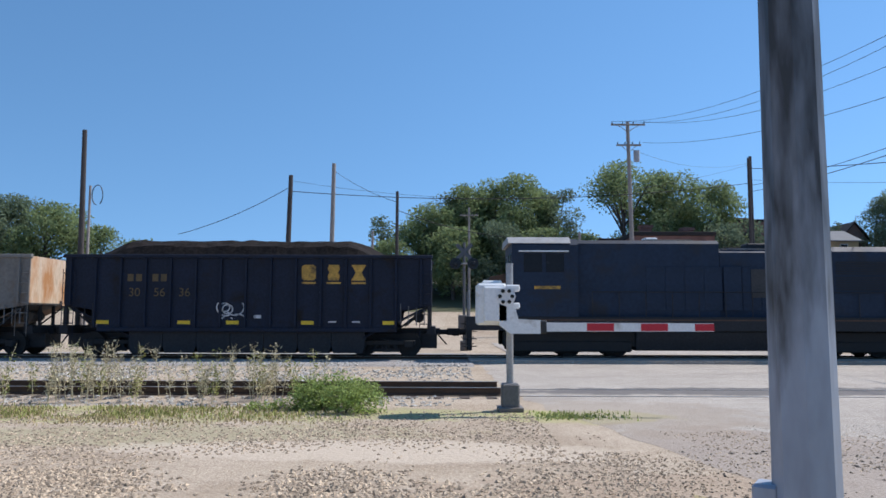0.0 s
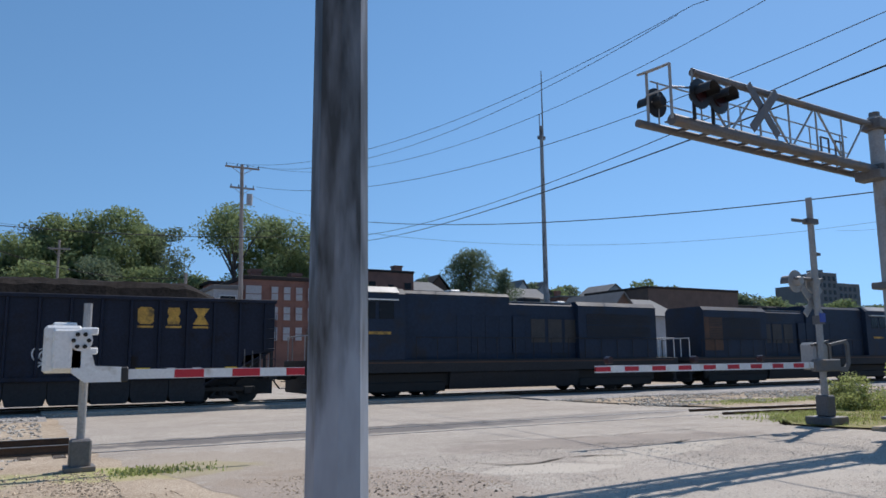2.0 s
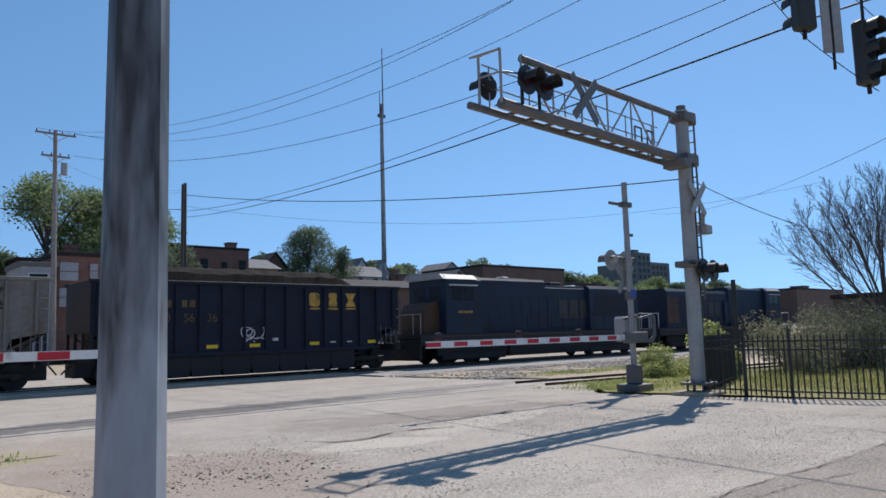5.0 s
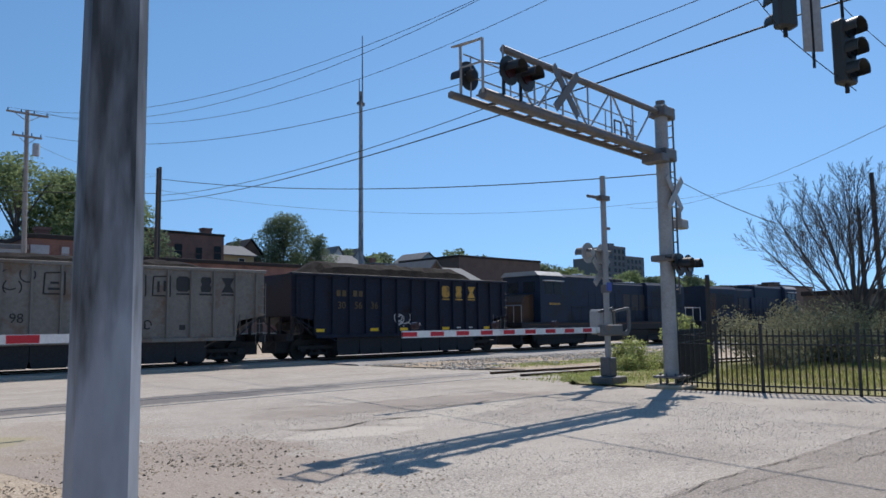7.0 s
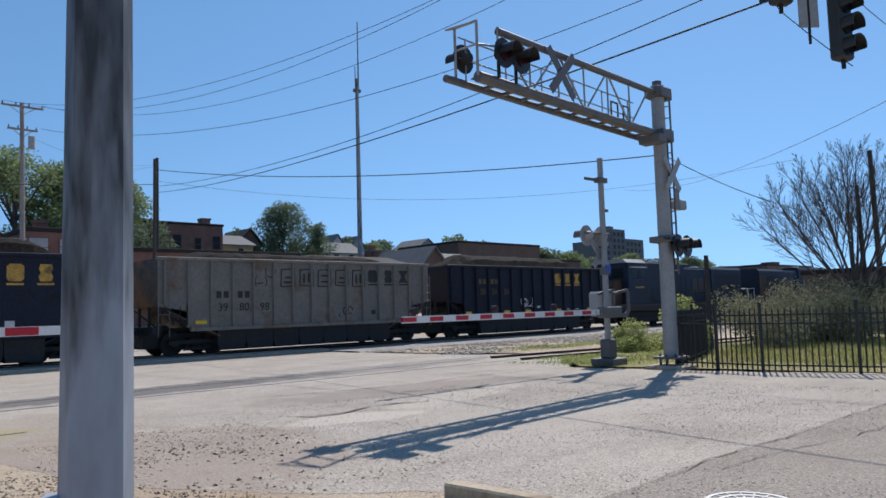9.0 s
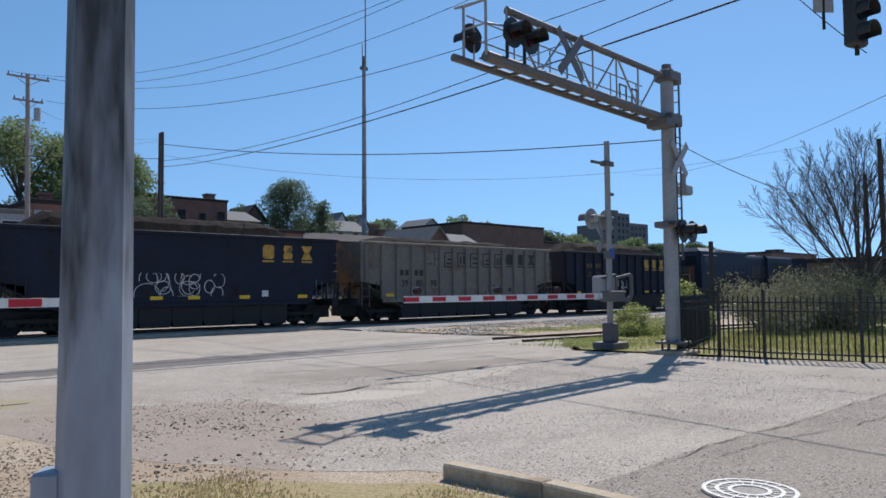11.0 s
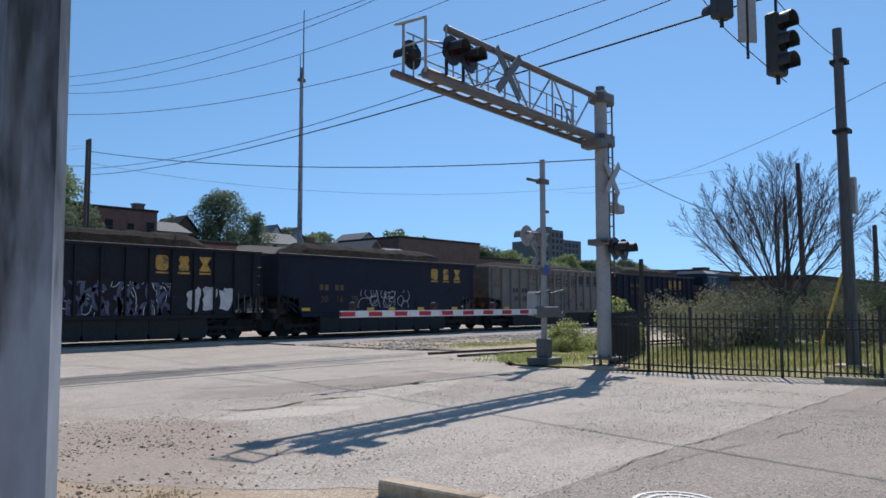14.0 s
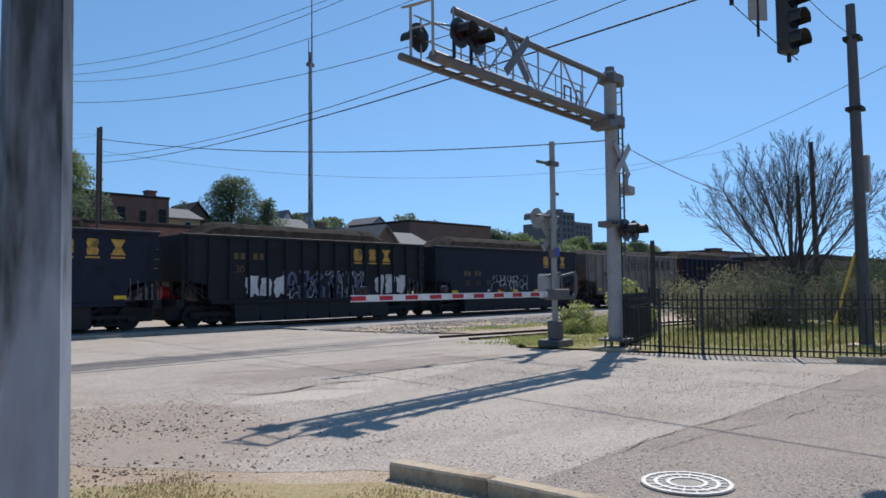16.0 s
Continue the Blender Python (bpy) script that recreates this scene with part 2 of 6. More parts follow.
def earth(name, cols, scale, fine, rough=0.95, bump=0.5, crack=0.0, dark=(0.1, 0.09, 0.08), patch=0.35, streak=False, blots=()):
    """Ground cover: three colours mixed by broad and fine noise, with crooked cracks where crack > 0."""
    m = bpy.data.materials.new(name)
    m.use_nodes = True
    n, l = m.node_tree.nodes, m.node_tree.links
    b = n["Principled BSDF"]
    b.inputs["Specular IOR Level"].default_value = 0.25
    geo = n.new("ShaderNodeNewGeometry")

    def noise_at(s, d=6, r=0.6):
        t = n.new("ShaderNodeTexNoise")
        t.inputs["Scale"].default_value, t.inputs["Detail"].default_value, t.inputs["Roughness"].default_value = s, d, r
        l.new(geo.outputs["Position"], t.inputs["Vector"])
        return t

    def mixed(f, lo, hi, a, c):
        r = n.new("ShaderNodeMapRange")
        r.inputs["From Min"].default_value, r.inputs["From Max"].default_value = lo, hi
        l.new(f, r.inputs["Value"])
        x = n.new("ShaderNodeMix")
        x.data_type = "RGBA"
        l.new(r.outputs[0], x.inputs[0])
        for k, v in ((6, a), (7, c)):
            if isinstance(v, tuple):
                x.inputs[k].default_value = (*v, 1)
            else:
                l.new(v, x.inputs[k])
        return x.outputs[2]

    n1, n2, n3 = noise_at(scale), noise_at(fine, 4), noise_at(scale * 0.27)
    c = mixed(n1.outputs["Fac"], 0.35, 0.65, cols[0], cols[1])
    c = mixed(n3.outputs["Fac"], 0.62 - patch * 0.3, 0.78 - patch * 0.3, c, cols[2])
    c = mixed(n2.outputs["Fac"], 0.56, 0.8, c, dark)
    mid = tuple(0.45 * p + 0.55 * q for p, q in zip(cols[2], dark))
    c = mixed(noise_at(5.0, 5, 0.7).outputs["Fac"], 0.5, 0.72, c, cols[2])
    height = n2.outputs["Fac"]
    if streak:
        # wheel-worn bands and ragged broken edges that run with the traffic and the rails
        for sc, lo, hi, tone in (((0.5, 0.3, 1), 0.46, 0.72, cols[1]), ((0.35, 0.9, 1), 0.5, 0.72, cols[2]), ((0.7, 2.6, 1), 0.67, 0.72, dark)):
            mp = n.new("ShaderNodeMapping")
            mp.inputs["Scale"].default_value = sc
            l.new(geo.outputs["Position"], mp.inputs[0])
            t = n.new("ShaderNodeTexNoise")
            t.inputs["Scale"].default_value, t.inputs["Detail"].default_value, t.inputs["Roughness"].default_value = 1.0, 8, 0.68
            l.new(mp.outputs[0], t.inputs["Vector"])
            c = mixed(t.outputs["Fac"], lo, hi, c, tone)
    c = mixed(noise_at(42, 3, 0.7).outputs["Fac"], 0.47, 0.66, c, mid)
    c = mixed(noise_at(29, 3, 0.7).outputs["Fac"], 0.52, 0.68, c, tuple(min(0.6, 1.25 * q) for q in cols[1]))
    for cx, cy, hx, hy, turn, tone, strength in blots:
        # a ragged stain of its own shape round a centre
        at = n.new("ShaderNodeMapping")
        at.vector_type = "TEXTURE"
        at.inputs["Location"].default_value = (cx, cy, 0)
        at.inputs["Rotation"].default_value = (0, 0, radians(turn))
        at.inputs["Scale"].default_value = (hx, hy, 1)
        l.new(geo.outputs["Position"], at.inputs[0])
        far = n.new("ShaderNodeVectorMath")
        far.operation = "LENGTH"
        l.new(at.outputs[0], far.inputs[0])
        rag = n.new("ShaderNodeMath")
        rag.operation = "MULTIPLY_ADD"
        l.new(noise_at(1.1, 9, 0.72).outputs["Fac"], rag.inputs[0])
        rag.inputs[1].default_value = 2.2
        l.new(far.outputs["Value"], rag.inputs[2])
        fr = n.new("ShaderNodeMapRange")
        fr.inputs["From Min"].default_value, fr.inputs["From Max"].default_value = 2.0, 2.25
        fr.inputs["To Min"].default_value, fr.inputs["To Max"].default_value = strength, 0.0
        l.new(rag.outputs[0], fr.inputs["Value"])
        c = mixed(fr.outputs[0], 0.0, 1.0, c, tone)
    if crack:
        wob = noise_at(0.9, 4)
        vadd = n.new("ShaderNodeVectorMath")
        vadd.operation = "MULTIPLY_ADD"
        l.new(wob.outputs["Color"], vadd.inputs[0])
        vadd.inputs[1].default_value = (1.6, 1.6, 0)
        l.new(geo.outputs["Position"], vadd.inputs[2])
        vo = n.new("ShaderNodeTexVoronoi")
        vo.feature = "DISTANCE_TO_EDGE"
        vo.inputs["Scale"].default_value = crack
        l.new(vadd.outputs[0], vo.inputs["Vector"])
        gone = n.new("ShaderNodeMapRange")
        gone.inputs["From Min"].default_value, gone.inputs["From Max"].default_value = 0.46, 0.56
        gone.inputs["To Max"].default_value = 0.05
        l.new(noise_at(0.33, 3).outputs["Fac"], gone.inputs["Value"])
        add = n.new("ShaderNodeMath")
        l.new(vo.outputs["Distance"], add.inputs[0])
        l.new(gone.outputs[0], add.inputs[1])
        c = mixed(add.outputs[0], 0.0, 0.006, dark, c)
    l.new(c, b.inputs["Base Color"])
    b.inputs["Roughness"].default_value = rough
    bp = n.new("ShaderNodeBump")
    bp.inputs["Strength"].default_value, bp.inputs["Distance"].default_value = bump, 0.03
    l.new(height, bp.inputs["Height"])
    l.new(bp.outputs[0], b.inputs["Normal"])
    return m


# stains on the road: centre, half sizes, turn, colour, strength
ROAD_BLOTS = (
    (2.3, 12.9, 1.5, 0.8, 0, (0.38, 0.35, 0.15), 0.6),
    (7.0, 17.4, 5.6, 0.9, 2, (0.1, 0.094, 0.094), 0.78),
    (14.5, 17.6, 5.0, 0.9, 4, (0.16, 0.15, 0.145), 0.5),
    (4.0, 9.2, 2.2, 2.6, 20, (0.27, 0.21, 0.165), 0.55),
    (3.0, 13.0, 2.4, 2.2, 0, (0.3, 0.24, 0.18), 0.45),
    (11.0, 12.2, 3.6, 0.9, -6, (0.24, 0.2, 0.17), 0.55),
    (7.6, 9.75, 1.1, 0.5, -10, (0.5, 0.45, 0.38), 0.8),
    (10.6, 10.5, 2.2, 0.5, 14, (0.48, 0.43, 0.36), 0.75),
    (8.6, 7.4, 2.4, 1.4, 10, (0.44, 0.39, 0.33), 0.5),
    (13.5, 7.0, 3.0, 1.6, 0, (0.44, 0.395, 0.335), 0.45),
)
DIRT_BLOTS = (
    (2.2, 12.9, 1.7, 0.8, 0, (0.38, 0.35, 0.15), 0.6),
    (-7.0, 13.1, 9.0, 1.0, 0, (0.34, 0.33, 0.14), 0.7),
    (-4.5, 10.8, 4.0, 0.9, 4, (0.3, 0.28, 0.15), 0.5),
    (-1.0, 9.6, 3.0, 0.8, -4, (0.54, 0.45, 0.35), 0.6),
    (2.0, 6.6, 2.4, 1.6, 10, (0.31, 0.22, 0.15), 0.45),
    (-4.0, 5.8, 4.0, 1.6, 0, (0.31, 0.235, 0.165), 0.4),
)
DIRT = earth("gravelly_dirt", ((0.39, 0.305, 0.215), (0.5, 0.41, 0.31), (0.28, 0.21, 0.145)), 0.5, 11, dark=(0.14, 0.1, 0.07), bump=0.8, streak=True, blots=DIRT_BLOTS)
ROADC = earth("worn_concrete_road", ((0.365, 0.318, 0.268), (0.47, 0.42, 0.358), (0.275, 0.24, 0.204)), 0.3, 16, bump=0.7, dark=(0.15, 0.13, 0.11), streak=True, blots=ROAD_BLOTS)
ASPH = earth("old_asphalt", ((0.29, 0.251, 0.213), (0.36, 0.314, 0.267), (0.24, 0.207, 0.174)), 0.9, 26, bump=0.8, crack=0.8, dark=(0.15, 0.125, 0.1), streak=True)
BALLAST = earth("ballast_bed", ((0.3, 0.28, 0.27), (0.38, 0.36, 0.34), (0.26, 0.23, 0.2)), 1.0, 9, bump=0.9, dark=(0.12, 0.11, 0.1))
LAWN = earth("rough_lawn_soil", ((0.18, 0.18, 0.06), (0.25, 0.23, 0.09), (0.28, 0.23, 0.13)), 0.8, 12, bump=0.6, dark=(0.1, 0.1, 0.04))
VERGE = earth("dry_verge_soil", ((0.34, 0.26, 0.14), (0.38, 0.3, 0.17), (0.25, 0.24, 0.1)), 1.3, 16, bump=0.7, dark=(0.2, 0.15, 0.08))
HILLM = earth("hillside_scrub", ((0.07, 0.08, 0.035), (0.1, 0.1, 0.05), (0.12, 0.1, 0.07)), 0.1, 1.0, bump=0.6, dark=(0.04, 0.045, 0.02))


# ---- building helpers ----
def box(bm, x0, x1, y0, y1, z0, z1, bevel=0.0):
    r = bmesh.ops.create_cube(bm, size=1.0, matrix=Matrix.Translation(((x0 + x1) / 2, (y0 + y1) / 2, (z0 + z1) / 2)) @ Matrix.Diagonal((x1 - x0, y1 - y0, z1 - z0, 1)))
    if bevel:
        edges = list({e for v in r["verts"] for e in v.link_edges})
        bmesh.ops.bevel(bm, geom=edges, offset=bevel, segments=1, affect="EDGES")
    return bm


def rod(bm, a, b, r0, r1=None, seg=8, caps=True):
    a, b = Vector(a), Vector(b)
    d = b - a
    m = Matrix.Translation((a + b) / 2) @ d.to_track_quat("Z", "Y").to_matrix().to_4x4()
    bmesh.ops.create_cone(bm, cap_ends=caps, segments=seg, radius1=r0, radius2=r0 if r1 is None else r1, depth=d.length, matrix=m)
    return bm


def prism(bm, outline, x0, x1, axis="x"):
    """Extrudes a closed outline (pairs) along an axis."""
    def at(p, s):
        return {"x": (s, p[0], p[1]), "y": (p[0], s, p[1]), "z": (p[0], p[1], s)}[axis]
    lo = [bm.verts.new(at(p, x0)) for p in outline]
    hi = [bm.verts.new(at(p, x1)) for p in outline]
    k = len(outline)
    bm.faces.new(lo)
    bm.faces.new(hi[::-1])
    for i in range(k):
        bm.faces.new((lo[i], hi[i], hi[(i + 1) % k], lo[(i + 1) % k]))
    bmesh.ops.recalc_face_normals(bm, faces=bm.faces[:])
    return bm


def mesh_of(name, bm, material):
    me = bpy.data.meshes.new(name)
    bm.to_mesh(me)
    bm.free()
    me.materials.append(material)
    return me


def part(name, bm, material, parent=None, label="", smooth=False):
    me = bm if isinstance(bm, bpy.types.Mesh) else mesh_of(name, bm, material)
    if smooth:
        for p in me.polygons:
            p.use_smooth = True
    ob = new(name, me)
    if parent:
        ob.parent = parent
    return tagged(ob, label)


def thing(name, label, category, x=0, y=0, z=0, rz=0, group="", kind=""):
    ob = new(name)
    ob.matrix_basis = pose(x, y, z, 0, 0, rz)
    return tagged(ob, label, category, group, kind)


def sheet(name, verts, faces, material, label="", category="", kind="", group=""):
    me = bpy.data.meshes.new(name)
    me.from_pydata(verts, [], faces)
    me.materials.append(material)
    return tagged(new(name, me), label, category, group, kind)


def text_mesh(body, size, material, depth=0.004):
    cu = bpy.data.curves.new("writing", "FONT")
    cu.body, cu.size, cu.extrude, cu.align_x = body, size, depth, "CENTER"
    ob = bpy.data.objects.new("writing", cu)
    scene.collection.objects.link(ob)
    bpy.context.view_layer.update()
    me = bpy.data.meshes.new_from_object(ob.evaluated_get(bpy.context.evaluated_depsgraph_get()))
    bpy.data.objects.remove(ob)
    bpy.data.curves.remove(cu)
    me.materials.clear()
    me.materials.append(material)
    me.transform(Matrix.Rotation(radians(90), 4, "X"))
    return me


B = bmesh.new
rs = random.Random(7)

# ---- the ground ----
def height(x, y):
    """The land: level by the tracks, with a hill beyond the railway."""
    s = min(1, max(0, (y - 48) / 75))
    s = s * s * (3 - 2 * s)
    f = min(1, max(0, (y - 140) / 200))
    return 9.0 * s + 8.0 * f * min(1, max(0, (x + 60) / 200))


def ground():
    xs = [-4000, -1500, -600, -250, -120, -80, -60, -45, -30, -20, -10, 0, 10, 20, 30, 45, 60, 80, 100, 130, 170, 220, 300, 420, 700, 1500, 4000]
    ys = [-4000, -1500, -500, -150, -50, -20, 0, 10, 20, 30, 40, 48, 56, 64, 72, 80, 90, 100, 110, 120, 130, 145, 165, 190, 220, 260, 320, 420, 700, 1500, 4000]
    v = [(x, y, height(x, y)) for y in ys for x in xs]
    k = len(xs)
    f = [(j * k + i, j * k + i + 1, (j + 1) * k + i + 1, (j + 1) * k + i) for j in range(len(ys) - 1) for i in range(k - 1)]
    g = sheet("ground", v, f, DIRT, "pale gravelly dirt ground beside the railway crossing", "ground", "structure")
    g.data.materials.append(HILLM)
    for p in g.data.polygons:
        if p.center.y > 73:
            p.material_index = 1
        p.use_smooth = True


def blob_edge(pts, wob, step=0.4):
    """A crooked outline through the corner points."""
    out = []
    for i, a in enumerate(pts):
        b = pts[(i + 1) % len(pts)]
        a, b = Vector(a), Vector(b)
        n = max(1, int((b - a).length / step))
        nrm = Vector((-(b - a).y, (b - a).x)).normalized()
        for k in range(n):
            p = a.lerp(b, k / n)
            q = noise.noise((p.x * 0.9, p.y * 0.9, 3.1)) + 0.5 * noise.noise((p.x * 2.7, p.y * 2.7, 9.0))
            out.append((p + nrm * q * wob).to_tuple())
    return out


def cover(name, pts, z, material, label, category, wob=0.0, thick=0.05, kind="structure"):
    bm = B()
    o = blob_edge(pts, wob) if wob else pts
    if thick < 0.1:
        bmesh.ops.triangulate(bm, faces=[bm.faces.new([bm.verts.new((*q, z)) for q in o])])
    else:
        prism(bm, o, z - thick, z, "z")
    return tagged(part(name, bm, material), label, category, "", kind)


ground()
cover("road", [(2.6, 10.5), (3.4, 7.2), (4.4, 6.0), (5.3, 5.0), (5.36, 3.4), (18.9, 3.4), (17.5, 9.4), (17.0, 12.5), (18.5, 14.2), (22.0, 15.9), (20.0, 19.5), (19.0, 27.5), (1.2, 27.5), (1.4, 19.0), (1.6, 15.4)], 0.003, ROADC, "worn pale concrete road over the railway crossing", "road", 0.22)
cover("asphalt_apron", [(5.36, 3.96), (5.42, -14), (60, -14), (60, 0.0), (19.6, 0.2), (19.3, 3.9)], 0.006, ASPH, "old cracked brown-grey asphalt side street", "road", 0.09)
cover("far_road", [(3, 32.6), (18, 32.6), (18, 60), (3, 60)], 0.03, ROADC, "pale road running on past the tracks", "road", 0.1)
cover("pavement", [(2.3, 7.2), (3.0, 6.75), (3.8, 6.0), (4.5, 5.3), (4.95, 4.9), (5.0, -3), (1.9, -3), (2.0, 3.8)], 0.005, VERGE, "patchy dry grass verge behind a kerb", "verge", 0.25)
cover("lawn", [(18.0, 9.9), (17.4, 12.6), (19.6, 14.9), (26, 15.0), (60, 15.2), (90, 4), (60, 1.0), (19.6, 1.0), (18.8, 4.4)], 0.01, LAWN, "rough green lawn behind a black fence", "lawn", 0.15)


def road_crack(pts, w, label, seed, z=0.017):
    """A crooked open crack of uneven width along a line."""
    r = random.Random(seed)
    v, f = [], []
    for a, b in zip(pts, pts[1:]):
        a, b = Vector(a), Vector(b)
        n = max(2, int((b - a).length / 0.09))
        side = Vector((-(b - a).y, (b - a).x)).normalized()
        for k in range(n):
            c = a.lerp(b, k / n)
            c = c + side * (0.09 * noise.noise((c.x * 1.3, c.y * 1.3, seed)) + 0.04 * noise.noise((c.x * 5, c.y * 5, seed)))
            h = w * max(0.08, 0.5 + 0.9 * noise.noise((c.x * 1.7, c.y * 1.7, seed + 5)) + r.uniform(-0.12, 0.12))
            v += [(*(c - side * h), z), (*(c + side * h), z)]
    f = [(k, k + 1, k + 3, k + 2) for k in range(0, len(v) - 3, 2)]
    sheet("road_crack", v, f, CRACK, label, "crack", "structure")


CRACK = earth("crack_dirt", ((0.12, 0.1, 0.08), (0.17, 0.143, 0.115), (0.09, 0.075, 0.06)), 1.5, 18, bump=0.5, dark=(0.05, 0.043, 0.036))
road_crack([(8.2, 13.65), (9.97, 13.33), (11.5, 12.99), (14.47, 13.13), (15.47, 12.9), (17.3, 12.4)], 0.03, "long dark crack across the concrete", 1)
road_crack([(6.9, 10.9), (7.14, 10.43), (7.61, 10.31), (8.57, 10.61), (9.32, 10.53), (9.75, 10.21)], 0.04, "broken edge of a concrete slab", 2)
road_crack([(10.53, 12.06), (11.02, 11.41), (11.89, 11.31), (12.6, 11.5)], 0.04, "broken edge of a concrete slab", 3)
road_crack([(6.2, 3.8), (7.35, 3.93), (7.96, 3.96), (10.25, 3.85), (12.5, 3.87), (17.2, 3.93)], 0.011, "ragged seam between concrete and asphalt", 4)
road_crack([(7.53, 3.67), (8.27, 3.59), (9.08, 3.49), (10.07, 3.28), (11.6, 3.2)], 0.011, "thin branching crack in asphalt", 5)
road_crack([(12.6, 3.85), (12.9, 3.4), (14.4, 3.1), (16.0, 3.2)], 0.01, "thin branching crack in asphalt", 9)


# ---- tracks ----
TRACK_Y, RAIL_Z = 30.0, 0.17


def rail_track(yc, x0, x1, top, label):
    t = thing("railway_track", label, "track", 0, yc, 0)
    for s in (-0.7525, 0.7525):
        bm = B()
        prism(bm, [(s - 0.075, top - 0.17), (s + 0.075, top - 0.17), (s + 0.07, top - 0.15), (s + 0.012, top - 0.13), (s + 0.012, top - 0.045), (s + 0.036, top - 0.035), (s + 0.036, top - 0.006), (s - 0.036, top - 0.006), (s - 0.036, top - 0.035), (s - 0.012, top - 0.045), (s - 0.012, top - 0.13), (s - 0.07, top - 0.15)], x0, x1)
        r = part("rail", bm, RAILRUST, t, "rust-brown steel rail")
        bm = B()
        box(bm, x0, x1, s - 0.033, s + 0.033, top - 0.006, top)
        part("rail_head", bm, RAILTOP, r, "polished running surface")
    return t


def ties(track, x0, x1, top, skip):
    bm = B()
    box(bm, -0.11, 0.11, -1.3, 1.3, top - 0.33, top - 0.168, 0.01)
    me = mesh_of("tie", bm, TIE)
    x = x0
    while x < x1:
        if not skip[0] < x < skip[1]:
            ob = part("tie", me, TIE, track)
            ob.matrix_basis = pose(x, rs.uniform(-0.04, 0.04), rs.uniform(-0.01, 0.0), 0, 0, rs.uniform(-1.2, 1.2))
        x += 0.56


main_track = rail_track(TRACK_Y, -160, 320, RAIL_Z, "main railway track the coal train runs on")
siding = rail_track(16.9, -60, 1.2, 0.19, "rusty siding track on dark ties in gravel")
siding_east = rail_track(0, 0, 50, 0.09, "rusty siding track half sunk in grass")
siding_east.matrix_basis = pose(18.6, 16.5, 0, 0, 0, -8)
siding_mid = rail_track(16.9, 1.2, 19.3, 0.013, "siding rails set flush in the road")
ties(main_track, -30, 60, RAIL_Z, (1.5, 19.5))
ties(siding, -22, 1.0, 0.19, (90, 91))
ties(siding_east, 0.8, 18, 0.09, (90, 91))


def bank(name, x0, x1, yc, w, z, label):
    bm = B()
    prism(bm, [(yc - w, -0.05), (yc - w + 0.5, z), (yc + w - 0.5, z), (yc + w, -0.05)], x0, x1)
    return tagged(part(name, bm, BALLAST), label, "ballast", "", "structure")


bank("ballast_bed", -160, 1.0, TRACK_Y, 4.6, 0.06, "grey crushed stone bed under the main track")
bank("ballast_bed", 19.2, 320, TRACK_Y, 5.2, 0.06, "grey crushed stone bed under the main track")
cover("crossing_deck", [(0.9, 27.4), (19.3, 27.4), (19.3, 32.7), (0.9, 32.7)], 0.13, ROADC, "concrete crossing deck between the rails", "road", 0.0, 0.15)


def stones(name, areas, count, size, material, label, seed):
    r = random.Random(seed)
    v, f = [], []
    tot = sum((a[1] - a[0]) * (a[3] - a[2]) for a in areas)
    for x0, x1, y0, y1, z in areas:
        for _ in range(int(count * (x1 - x0) * (y1 - y0) / tot)):
            x, y = r.uniform(x0, x1), r.uniform(y0, y1)
            if noise.noise((x * 0.6, y * 0.6, 1.7)) < r.uniform(-0.5, 0.35):
                continue
            s = size * r.uniform(0.45, 1.3)
            k = len(v)
            a0 = r.uniform(0, 6.28)
            for i in range(4):
                a = a0 + i * 1.57 + r.uniform(-0.3, 0.3)
                v.append((x + s * math.cos(a), y + s * math.sin(a), z + s * r.uniform(-0.1, 0.3)))
            v.append((x + r.uniform(-0.3, 0.3) * s, y + r.uniform(-0.3, 0.3) * s, z + s * r.uniform(0.5, 0.85)))
            v.append((x, y, z - s * 0.4))
            for i in range(4):
                f.append((k + i, k + (i + 1) % 4, k + 4))
                f.append((k + (i + 1) % 4, k + i, k + 5))
    sheet(name, v, f, material, label, "gravel", "stuff")


stones("track_ballast", [(-26, 0.8, 25.4, 28.6, 0.05), (-26, 0.8, 18.6, 25.2, 0.0), (19.4, 52, 19.2, 28.6, 0.03), (-20, 1.2, 14.2, 16, 0.0)], 30000, 0.05, STONE, "loose grey crushed stone along the tracks", 3)
stones("loose_gravel", [(-8, 2.2, 4.2, 9.5, 0.0), (-9, 1.5, 9.5, 13.6, 0.0)], 31000, 0.024, GRIT, "loose brown gravel scattered over dirt", 4)
stones("road_grit", [(1.8, 6.2, 6.0, 11.2, 0.004), (2.0, 5.0, 6.8, 9.0, 0.004)], 4200, 0.017, GRIT, "fine brown grit scattered on the road edge", 9)
stones("road_chippings", [(4.6, 15.5, 4.0, 12.0, 0.004), (5.4, 13.0, 0.5, 4.0, 0.007)], 26000, 0.0095, STONE, "fine loose chippings on the road", 12)
stones("pebble_field", [(-7, 1.1, 4.4, 8.4, 0.0)], 15000, 0.033, GRIT, "dense field of pale brown pebbles", 6)
stones("dark_rubble", [(2.8, 6.0, 6.8, 9.6, 0.004)], 240, 0.026, RUBBLE, "dark brown lumps of loose rubble", 5)


